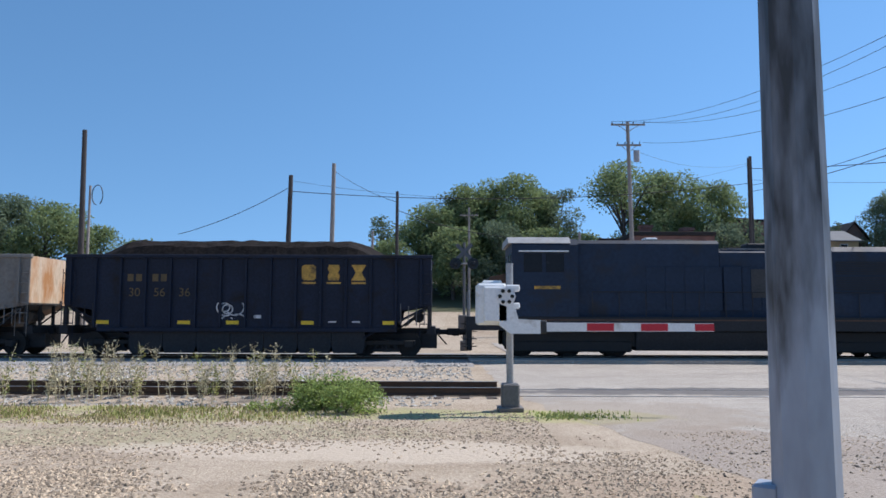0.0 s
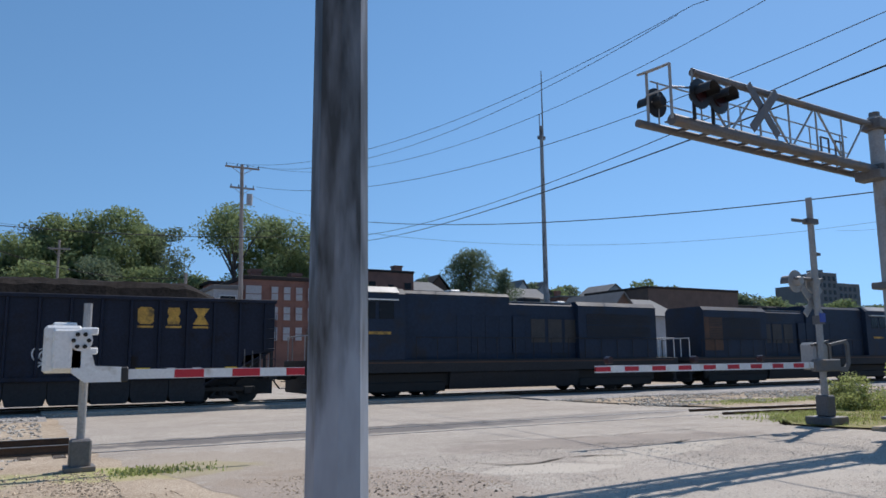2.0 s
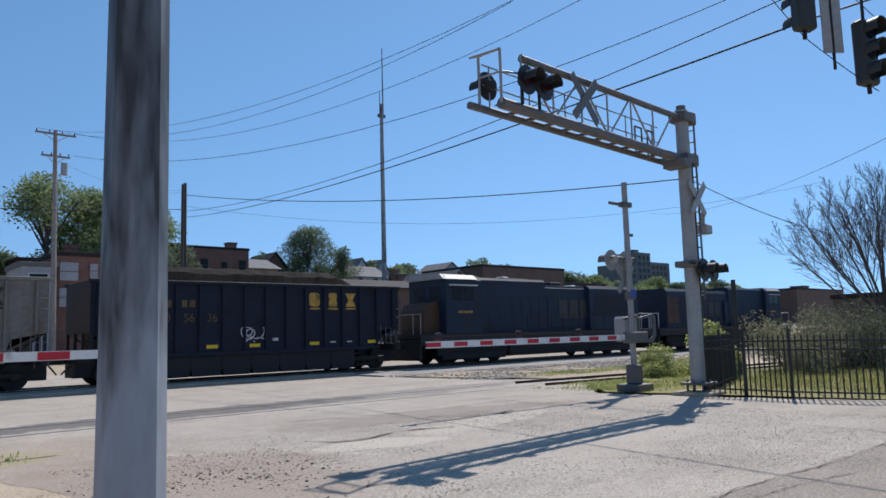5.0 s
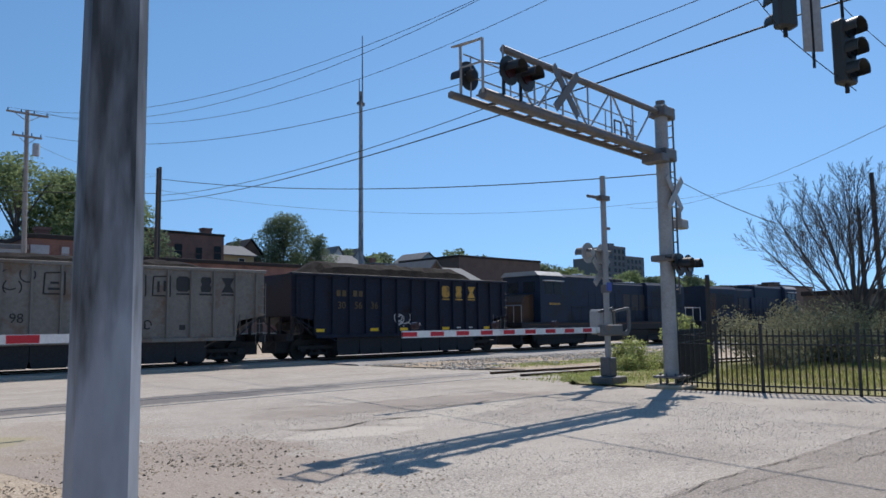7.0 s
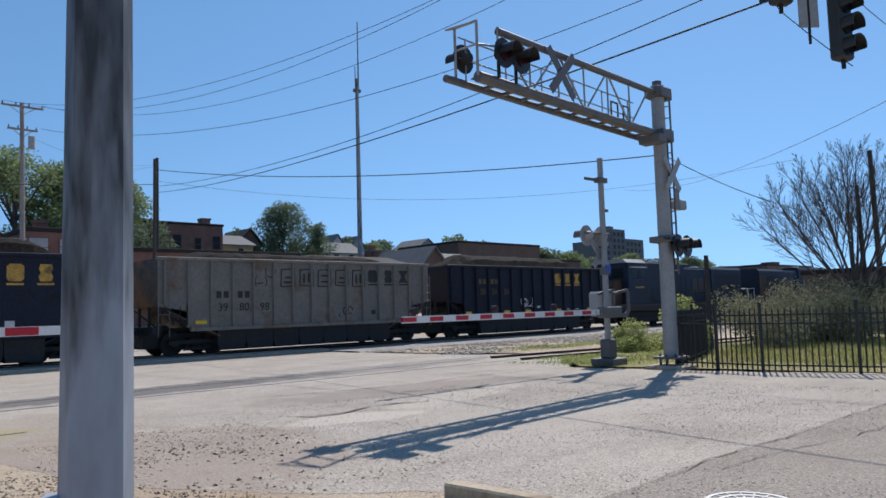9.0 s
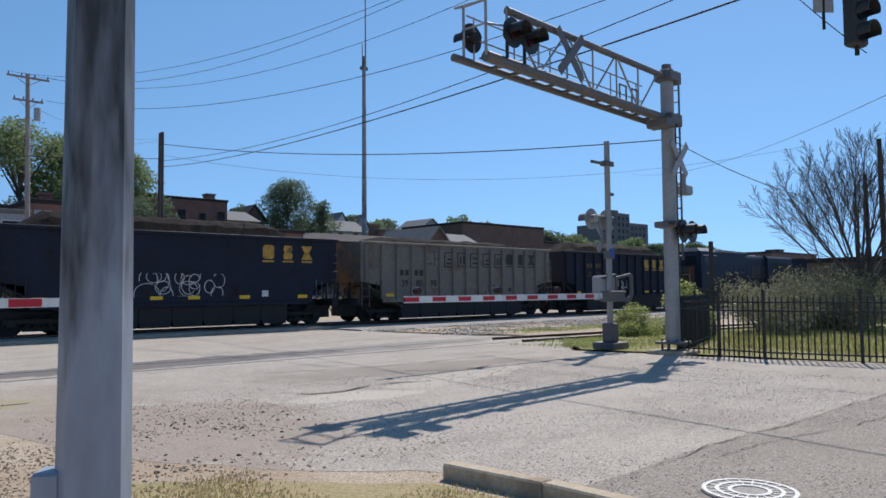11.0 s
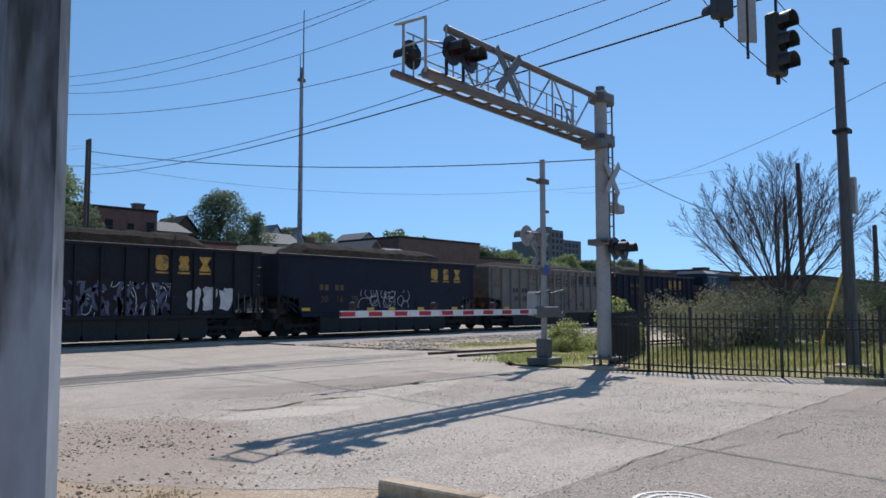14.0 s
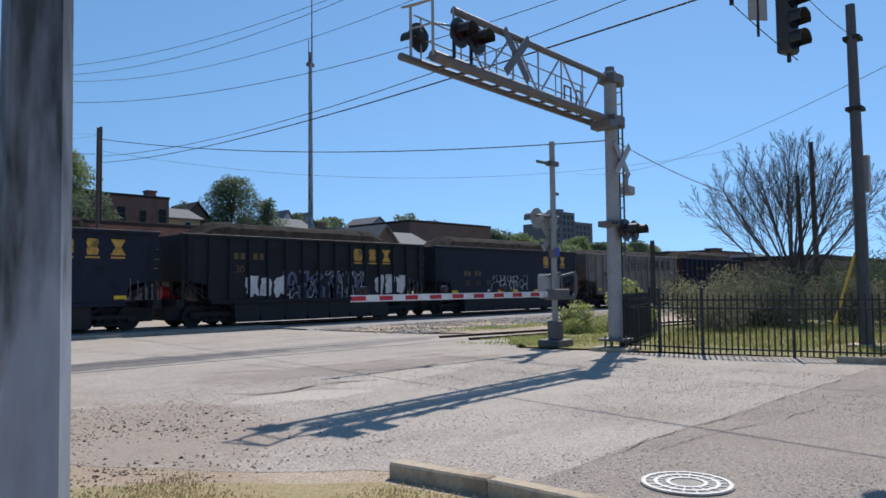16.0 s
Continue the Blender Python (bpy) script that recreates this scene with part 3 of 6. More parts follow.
# ---- the coal train ----
def truck(parent, x, axle_gap, radius, axles):
    """A bogie: side frames, bolster, springs, and turning wheelsets."""
    t = part("truck", B(), STEEL, parent, "dark cast steel bogie")
    bm = t.data
    bm2 = B()
    half = axle_gap * (axles - 1) / 2
    for s in (-1, 1):
        y = s * 1.05
        box(bm2, -half - 0.25, half + 0.25, y - 0.07, y + 0.07, radius - 0.02, radius + 0.16, 0.02)
        box(bm2, -half + 0.35, half - 0.35, y - 0.06, y + 0.06, radius - 0.28, radius - 0.16, 0.02)
        for e in (-0.32, 0.32):
            rod(bm2, (e * 1.4, y, radius - 0.22), (e * 0.9, y, radius + 0.1), 0.07)
        for k in range(axles):
            ax = -half + k * axle_gap
            box(bm2, ax - 0.16, ax + 0.16, y - 0.11, y + 0.11, radius - 0.13, radius + 0.16, 0.03)
        for e in (-0.12, 0.0, 0.12):
            rod(bm2, (e, y, radius - 0.18), (e, y, radius + 0.06), 0.05)
    box(bm2, -0.22, 0.22, -1.0, 1.0, radius - 0.05, radius + 0.22, 0.02)
    # solid block added to close the bright gap between the wheels
    box(bm2, -half + 0.1, half - 0.1, -0.9, 0.9, 0.22, 0.62)
    if axles == 3:
        for s in (-1, 1):
            box(bm2, -half - 0.75, half + 0.75, s * 1.14 - 0.05, s * 1.14 + 0.05, 0.4, 1.0, 0.05)
            box(bm2, -half - 0.5, half + 0.5, s * 1.2 - 0.05, s * 1.2 + 0.05, 0.2, 0.62, 0.05)
    bm2.to_mesh(bm)
    bm2.free()
    if not bm.materials:
        bm.materials.append(STEEL)
    t.location = (x, 0, 0)
    sets = []
    for k in range(axles):
        bm2 = B()
        for s in (-1, 1):
            rod(bm2, (0, s * 0.70, 0), (0, s * 0.82, 0), radius, None, 24)
            rod(bm2, (0, s * 0.66, 0), (0, s * 0.70, 0), radius + 0.025, None, 24)
            for j in range(5):
                a = j * 1.2566
                box(bm2, 0.6 * radius * math.cos(a) - 0.03, 0.6 * radius * math.cos(a) + 0.03, s * 0.825 - 0.012, s * 0.825 + 0.012, 0.6 * radius * math.sin(a) - 0.03, 0.6 * radius * math.sin(a) + 0.03)
        rod(bm2, (0, -0.95, 0), (0, 0.95, 0), 0.08, None, 10)
        w = part("wheelset", bm2, STEEL, t, "steel wheels on an axle")
        w.location = (-half + k * axle_gap, 0, radius)
        w["radius"] = radius
        sets.append(w)
    return sets


def block_marks(parent, x, z, y, size, material, gap, name="emblem"):
    """Three plain shapes with a bar under each, standing for the painted mark."""
    w, q = size * 0.45, size
    shapes = (
        [(-w, 0.15 * q), (-0.65 * w, 0), (0.65 * w, 0), (w, 0.15 * q), (w, 0.85 * q), (0.65 * w, q), (-0.65 * w, q), (-w, 0.85 * q)],
        [(-0.7 * w, 0), (0.7 * w, 0), (0.85 * w, 0.3 * q), (0.6 * w, 0.5 * q), (0.85 * w, 0.72 * q), (0.7 * w, q), (-0.7 * w, q), (-0.85 * w, 0.72 * q), (-0.6 * w, 0.5 * q), (-0.85 * w, 0.3 * q)],
        [(-1.05 * w, 0), (1.05 * w, 0), (0.4 * w, 0.5 * q), (1.05 * w, q), (-1.05 * w, q), (-0.4 * w, 0.5 * q)])
    for k, outline in enumerate(shapes):
        bm = B()
        xx = x + k * gap
        prism(bm, [(xx + px, z + pz) for px, pz in outline], y - 0.012, y - 0.004, "y")
        part(name, bm, material, parent)
        bm = B()
        box(bm, xx - w, xx + w, y - 0.012, y - 0.004, z - 0.22 * size, z - 0.1 * size)
        part("underline", bm, material, parent)


ALL_WHEELS = []
HL, HW, HZ0, HZ1 = 14.0, 1.52, 1.0, 3.82


def hopper(style, ribbed=True, stickers=()):
    """An open coal hopper; its origin is on the rail at its middle, and it runs along x."""
    pale = style == "pale"
    paint = {"navy": NAVY, "pale": PALE, "faded": NAVY2}[style]
    label = {"navy": "dark navy coal hopper wagon with gold markings, loaded with coal", "pale": "pale grey rust-stained coal hopper wagon with black graffiti", "faded": "faded dark coal hopper wagon with white graffiti, loaded with coal"}[style]
    car = thing("hopper_wagon", label, "wagon", group="coal wagons of the train")
    h = HL / 2
    # sides with raised lower corners over the bogies, then slopes, end walls and bays
    for s in (-1, 1):
        y0, y1 = sorted((s * (HW - 0.05), s * HW))
        part("side_sheet", prism(B(), [(-h, 1.95), (-h + 1.15, 1.75), (-h + 1.35, HZ0), (h - 1.35, HZ0), (h - 1.15, 1.75), (h, 1.95), (h, HZ1), (-h, HZ1)], y0, y1, "y"), paint, car)
        x0, x1 = sorted((s * (h - 0.05), s * h))
        # pale wagon: sun is painted into the front end wall, shade into the rear
        part("end_wall", box(B(), x0, x1, -HW + 0.05, HW - 0.05, 1.95, HZ1), (SUNRUSTEND if s > 0 else SOOTSHADE) if pale else paint, car)
        part("slope_sheet", prism(B(), [(s * (h - 0.05), 1.98), (s * (h - 2.6), 0.75), (s * (h - 2.6), 0.69), (s * (h - 0.05), 1.92)], -HW + 0.05, HW - 0.05, "y"), SOOTSHADE if pale else paint, car)
    wide = (HL - 5.0) / 7
    for k in range(7):
        a = -h + 2.5 + k * wide
        b = a + wide - 0.02
        part("hopper_bay", prism(B(), [(a, 1.04), (b, 1.04), (b, 0.4), (b - 0.08, 0.14), (a + 0.08, 0.14), (a, 0.4)], -1.44, 1.44, "y"), LOCODARK, car, "dark discharge bay under the body")
    # dark boxes added in place of the deep shade under the wagon ends
    for s in (-1, 1):
        part("underframe_filler", box(B(), *sorted((s * (h - 2.6), s * (h + 0.22))), -0.6, 0.6, 0.3, 0.86), LOCODARK, car)
    bm = B()
    box(bm, -h - 0.35, h + 0.35, -0.28, 0.28, 0.82, 1.08)
    for s in (-1, 1):
        box(bm, s * h - 0.16, s * h + 0.16, -1.45, 1.45, 0.86, 1.16)
        for y in (-1.46, -0.5, 0.5, 1.46):
            box(bm, s * (h - 0.08) - 0.05, s * (h - 0.08) + 0.05, y - 0.05, y + 0.05, 1.1, 1.98)
        for y in (-1.46, 1.46):
            rod(bm, (s * (h - 0.1), y, 1.95), (s * (h - 1.15), y, 1.12), 0.035)
    part("underframe", bm, LOCODARK, car, "black centre sill and end platforms")
    for s in (-1, 1):
        bm = B()
        box(bm, -h - 0.06, h + 0.06, s * (HW + 0.0) - 0.09, s * (HW + 0.0) + 0.09, HZ1 - 0.08, HZ1 + 0.06, 0.02)
        part("top_chord", bm, paint, car)
        bm = B()
        box(bm, -h + 1.3, h - 1.3, s * HW - 0.07, s * HW + 0.07, HZ0 - 0.06, HZ0 + 0.1, 0.015)
        part("side_sill", bm, paint, car)
    bm = B()
    prism(bm, [(-0.055, 0), (0.055, 0), (0.035, -0.11), (-0.035, -0.11)], 0, 1, "z")
    rib_mid = mesh_of("rib", bm, paint)
    n = 15
    for s in (-1, 1):
        for k in range(n if ribbed else 0):
            x = -6.755 + 0.955 * k
            z0 = 1.95 if k in (0, n - 1) else (HZ0 + 0.1)
            r = part("rib", rib_mid, paint, car)
            r.matrix_basis = pose(x, s * HW, z0, 0, 0, 0 if s < 0 else 180) @ Matrix.Diagonal((1, 1, HZ1 - 0.08 - z0, 1))
    for s in (-1, 1):
        bm = B()
        x = s * (h - 0.2)
        for k in range(6):
            rod(bm, (x - 0.22, -HW - 0.1, 1.25 + k * 0.38), (x + 0.22, -HW - 0.1, 1.25 + k * 0.38), 0.016, None, 6)
        for e in (-0.22, 0.22):
            rod(bm, (x + e, -HW - 0.1, 0.75), (x + e, -HW - 0.1, 3.3), 0.014, None, 6)
        part("ladder", bm, paint, car, "worn end ladder")
        for k in range(4):
            bm = B()
            gx = s * (h - 0.25) - s * k * 0.3
            rod(bm, (gx, -HW - 0.09, 1.2), (gx, -HW - 0.09, 1.8 + 0.07 * k), 0.02, None, 6)
            # front irons are paler, standing for bright ground seen through the end gap
            part("grab_iron", bm, ALUDULL if s > 0 else STEEL, car, "grab iron coloured paler for the bright gap behind" if s > 0 else "")
        bm = B()
        rod(bm, (s * (h + 0.3), 0, 0.93), (s * (h + 0.66), 0, 0.93), 0.1)
        box(bm, s * (h + 0.78) - 0.16, s * (h + 0.78) + 0.16, -0.16, 0.16, 0.8, 1.08, 0.03)
        part("coupler", bm, STEEL, car, "cast steel coupler")
        bm = B()
        rod(bm, (s * (h + 0.25), -0.5, 0.85), (s * (h + 0.6), -0.35, 0.45), 0.03)
        part("air_hose", bm, BLACK, car, "black rubber brake hose")
        bm = B()
        rod(bm, (s * (h - 0.5), -0.6, 1.5), (s * (h - 0.5), 0.3, 1.5), 0.2, None, 12)
        part("brake_reservoir", bm, SOOTSHADE if pale else STEEL, car)
    # yellow conspicuity squares along the sill
    for x in stickers:
        bm = B()
        box(bm, x - 0.24, x + 0.24, -HW - 0.012, -HW - 0.004, 1.22, 1.36)
        part("reflector", bm, YELLOW, car, "yellow reflective square")
    # load: a rounded heap
    bm = B()
    nx, ny = 36, 9
    g = [[None] * ny for _ in range(nx)]
    for i in range(nx):
        for j in range(ny):
            u, v = i / (nx - 1), j / (ny - 1)
            e = min(1, max(0, min(u - 0.03, 0.9 - u) * 9 + 0.25 * noise.noise((u * 9, v * 3, len(ALL_WHEELS) + 0.5)))) * (1 - (2 * v - 1) ** 2) ** 0.5
            g[i][j] = bm.verts.new((-h + 0.1 + u * (HL - 0.2), -HW + 0.08 + v * (2 * HW - 0.16), HZ1 - 0.2 + e * (0.92 if not pale else 0.6) + 0.1 * noise.noise((u * 26, v * 6, len(ALL_WHEELS)))))
    for i in range(nx - 1):
        for j in range(ny - 1):
            bm.faces.new((g[i][j], g[i + 1][j], g[i + 1][j + 1], g[i][j + 1]))
    part("coal_load", bm, COAL, car, "brown-black heaped coal")
    for x in (-h + 1.75, h - 1.75):
        ALL_WHEELS.extend((car, w) for w in truck(car, x, 1.78, 0.46, 2))
    return car


def bars(car, x, z, n, w, hgt, gap, material, name="lettering"):
    for k in range(n):
        bm = B()
        box(bm, x + k * gap, x + k * gap + w, -HW - 0.012, -HW - 0.004, z, z + hgt)
        part(name, bm, material, car)


def scribble(car, x, z, w, hgt, material, seed, thick=0.05, fill=False):
    """Sprayed marks side by side: looping painted strokes, or filled ragged blocks."""
    r = random.Random(seed)
    k = max(1, int(w / (0.8 if not fill else 0.6)))
    for i in range(k):
        bm = B()
        cw = w / k
        cx = x + (i + 0.5) * cw
        if fill:
            n = 18
            pts = []
            for j in range(n):
                a = 6.283 * j / n
                q = 1 / max(abs(math.cos(a)), abs(math.sin(a))) * r.uniform(0.62, 1.05)
                pts.append((cx + cw * 0.47 * q * math.cos(a), z + hgt / 2 + hgt * 0.47 * q * math.sin(a)))
            prism(bm, pts, -HW - 0.013, -HW - 0.005, "y")
        else:
            for _ in range(3):
                bm = B()
                p0 = (cx + cw * r.uniform(-0.5, 0.3), z + hgt * r.uniform(0, 1))
                a, d = r.uniform(0, 6.28), r.choice((-1, 1)) * r.uniform(0.5, 1.0)
                rows = []
                for _ in range(15):
                    nx, nz = -math.sin(a) * thick / 2, math.cos(a) * thick / 2
                    rows.append([bm.verts.new((p0[0] + e * nx, -HW - 0.008, min(z + hgt, max(z, p0[1] + e * nz)))) for e in (-1, 1)])
                    p0, a = (p0[0] + 0.12 * cw * math.cos(a), p0[1] + 0.13 * hgt * math.sin(a)), a + d / 2
                for u, v in zip(rows, rows[1:]):
                    bm.faces.new((u[0], v[0], v[1], u[1]))
                part("graffiti", bm, material, car)
        if fill:
            part("graffiti", bm, material, car)


def squares(car, x, z, n, size, gap, material):
    """Square outlines of black spray paint with plain bars inside each."""
    for k in range(n):
        bm = B()
        a = x + k * gap
        p = [(a, z + 0.06 * (k % 2)), (a + size, z), (a + size * 0.97, z + size * 1.1), (a + 0.03, z + size * 1.05)]
        for c, d in zip(p, p[1:] + p[:1]):
            rod(bm, (c[0], -HW - 0.005, c[1]), (d[0], -HW - 0.005, d[1]), 0.028, None, 5)
        for q in (((0.2, 0.8, 0.2, 0.32), (0.3, 0.7, 0.5, 0.62)), ((0.25, 0.38, 0.2, 0.8), (0.6, 0.73, 0.25, 0.85)), ((0.25, 0.75, 0.25, 0.36), (0.25, 0.75, 0.64, 0.75)))[k % 3]:
            box(bm, a + size * q[0], a + size * q[1], -HW - 0.012, -HW - 0.004, z + size * q[2], z + size * q[3])
        part("graffiti", bm, material, car)


def locomotive():
    """A six-axle diesel facing +x; its origin is on the rail at its middle."""
    L = 20.1
    h = L / 2
    lo = thing("locomotive", "grimy dark blue diesel freight locomotive with faded gold lettering", "locomotive", group="locomotives of the train")
    bm = B()
    box(bm, -h, h, -1.5, 1.5, 1.32, 1.55, 0.02)
    box(bm, -h, h, -1.52, -1.46, 1.02, 1.5)
    box(bm, -h, h, 1.46, 1.52, 1.02, 1.5)
    part("frame", bm, LOCODARK, lo, "grimy black platform frame")
    bm = B()
    prism(bm, [(-1.3, 1.25), (1.3, 1.25), (1.42, 0.95), (1.25, 0.26), (-1.25, 0.26), (-1.42, 0.95)], -3.55, 3.55)
    part("fuel_tank", bm, LOCODARK, lo, "black belly fuel tank")
    hood = lambda x0, x1, w, z1, c: prism(B(), [(-w, 1.55), (w, 1.55), (w, z1 - c), (w - c, z1), (-w + c, z1), (-w, z1 - c)], x0, x1)
    part("engine_hood", hood(-h + 6.42, 0.2, 1.1, 4.2, 0.15), LOCO, lo)
    part("radiator_hood", hood(-h + 1.3, -h + 6.4, 1.38, 4.28, 0.2), LOCO, lo)
    part("electrical_cabinet", hood(0.25, h - 4.3, 1.2, 4.52, 0.14), LOCO, lo)
    cab = part("cab", hood(h - 4.28, h - 1.75, 1.5, 4.55, 0.25), LOCO, lo)
    # pale roof colour stands for the sun on top of the cab
    bm = B()
    prism(bm, [(-1.5, 4.36), (1.5, 4.36), (1.2, 4.62), (-1.2, 4.62)], h - 4.0, h - 1.6)
    part("cab_roof", bm, ALU, cab, "cab roof coloured pale for sunlight")
    for s in (-1, 1):
        for x0, x1 in ((h - 3.75, h - 3.05), (h - 2.9, h - 2.2)):
            bm = B()
            box(bm, x0, x1, s * 1.505 - 0.012, s * 1.505 + 0.012, 3.25, 3.95, 0.008)
            part("side_window", bm, GLASS, cab, "dark cab side window")
        bm = B()
        box(bm, h - 3.9, h - 2.0, s * 1.56 - 0.1, s * 1.56 + 0.1, 4.02, 4.07)
        part("sun_visor", bm, WHITE, cab)
        bm = B()
        box(bm, h - 3.6, h - 2.6, s * 1.51 - 0.006, s * 1.51 + 0.006, 2.6, 2.72)
        part("cab_number", bm, GOLD, cab, "gold cab marking")
        bm = B()
        box(bm, -h + 0.3, h - 0.6, s * 1.525 - 0.005, s * 1.525 + 0.005, 1.4, 1.45)
        part("sill_stripe", bm, ORANGE, lo, "faded yellow sill stripe")
    for y in (-0.65, 0.65):
        bm = B()
        box(bm, h - 1.765, h - 1.735, y - 0.45, y + 0.45, 3.35, 4.0)
        part("windscreen", bm, GLASS, cab, "dark windscreen")
    bm = B()
    prism(bm, [(h - 1.75, 1.55), (h - 0.75, 1.55), (h - 0.75, 2.75), (h - 0.95, 3.1), (h - 1.75, 3.25)], -0.95, 0.95, "y")
    part("nose", bm, ORANGE, lo, "worn yellow nose")
    # walls of doors and louvres along the hood
    bm = B()
    box(bm, -0.34, 0.34, -0.012, 0.012, 0, 1.7, 0.008)
    door = mesh_of("hood_door", bm, LOCO)
    for s in (-1, 1):
        for k in range(9):
            d = part("hood_door", door, LOCO, lo)
            d.location = (-h + 6.8 + k * 0.75 - 0.0, s * 1.105, 1.8)
            if d.location.x > -0.3:
                d.location.y = s * 1.205
        for z in (2.6, 3.2):
            bm = B()
            for k in range(6):
                box(bm, -h + 1.7, -h + 5.9, s * 1.385 - 0.02, s * 1.385 + 0.02, z + k * 0.09, z + k * 0.09 + 0.04)
            part("radiator_louvre", bm, LOCODARK, lo, "black radiator louvres")
    for s in (-1, 1):
        bm = B()
        for k in range(15):
            x = -h + 1.0 + k * 1.02
            rod(bm, (x, s * 1.46, 1.55), (x, s * 1.46, 2.5), 0.018, None, 6)
        rod(bm, (-h + 1.0, s * 1.46, 2.5), (-h + 1.0 + 14 * 1.02, s * 1.46, 2.5), 0.02, None, 6)
        part("handrail", bm, LOCODARK, lo)
    for e, m in ((h - 0.12, ALU), (-h + 0.12, WHITE)):
        bm = B()
        for y in (-1.4, -0.8, 0.8, 1.4):
            rod(bm, (e, y, 1.5), (e, y, 2.55), 0.025, None, 6)
        rod(bm, (e, -1.4, 2.55), (e, 1.4, 2.55), 0.025, None, 6)
        part("end_railing", bm, m, lo, "pale end handrail")
        for s in (-1, 1):
            bm = B()
            for k in range(4):
                box(bm, e - 0.28, e + 0.28, s * 1.35 - 0.12, s * 1.35 + 0.12, 0.4 + k * 0.28, 0.43 + k * 0.28)
            part("steps", bm, LOCODARK, lo)
        bm = B()
        sgn = 1 if e > 0 else -1
        box(bm, e - 0.1, e + 0.1, -1.4, 1.4, 0.25, 1.3, 0.03)
        part("pilot_plate", bm, LOCODARK, lo)
        bm = B()
        rod(bm, (e, 0, 0.93), (e + sgn * 0.45, 0, 0.93), 0.12)
        box(bm, e + sgn * 0.5 - 0.16, e + sgn * 0.5 + 0.16, -0.17, 0.17, 0.78, 1.08, 0.03)
        part("coupler", bm, STEEL, lo)
    bm = B()
    box(bm, 1.0, 3.0, -0.5, 0.5, 4.5, 4.62, 0.03)
    part("dynamic_brake_hatch", bm, LOCODARK, lo)
    bm = B()
    box(bm, -2.2, -1.2, -0.35, 0.35, 4.15, 4.5, 0.05)
    part("exhaust_stack", bm, LOCODARK, lo)
    for x in (2.6, -3.5, -5.2):
        part("roof_vent", box(B(), x - 0.25, x + 0.25, -0.3, 0.3, 4.14 if x < 0 else 4.5, 4.36 if x < 0 else 4.72, 0.04), WHITE, lo, "small pale roof box")
    # thin pale strips added as the sun highlight along the hood top
    for s in (-1, 1):
        part("roof_edge_highlight", box(B(), -h + 6.5, 0.1, s * 0.98 - 0.02, s * 0.98 + 0.02, 4.19, 4.22), ALU, lo, "pale strip added as the roof edge's sun highlight")
    for s in (-1, 1):
        for k in range(3):
            bm = B()
            x = -3.4 + k * 1.0
            box(bm, x - 0.4, x + 0.4, s * 1.13 - 0.006, s * 1.13 + 0.006, 2.3, 3.4)
            part("emblem", bm, LOCOGOLD, lo, "faded gold painted mark")
    for x in (-h + 4.0, h - 4.0):
        ALL_WHEELS.extend((lo, w) for w in truck(lo, x, 1.85, 0.52, 3))
    return lo


# each wagon: paint, outer ribs, where its front end trails the first one's, where the large mark begins,
# height of the lettering rows, and the yellow squares along its sill
ROSTER = (
    ("navy", True, 0.0, 2.32, 2.85, 2.28, (-5.5, -2.4, -0.55, 2.3, 5.4)),
    ("pale", True, -15.35, 3.42, 2.25, 1.72, (-5.25,)),
    ("navy", False, -30.75, 3.5, 2.2, 1.62, (-5.4, -1.3, 0.2, 2.4, 5.2)),
    ("faded", True, -45.7, 2.36, 2.85, 2.28, ()),
    ("navy", False, -60.7, 3.5, 2.2, 1.62, (5.5,)),
    ("faded", True, -76.0, 2.36, 2.85, 2.28, ()),
)
NUMBERS = (("30", "56", "36"), ("39", "80", "98"), ("30", "16", "79"), ("30",), ("30",), ("30",))
CARS = []
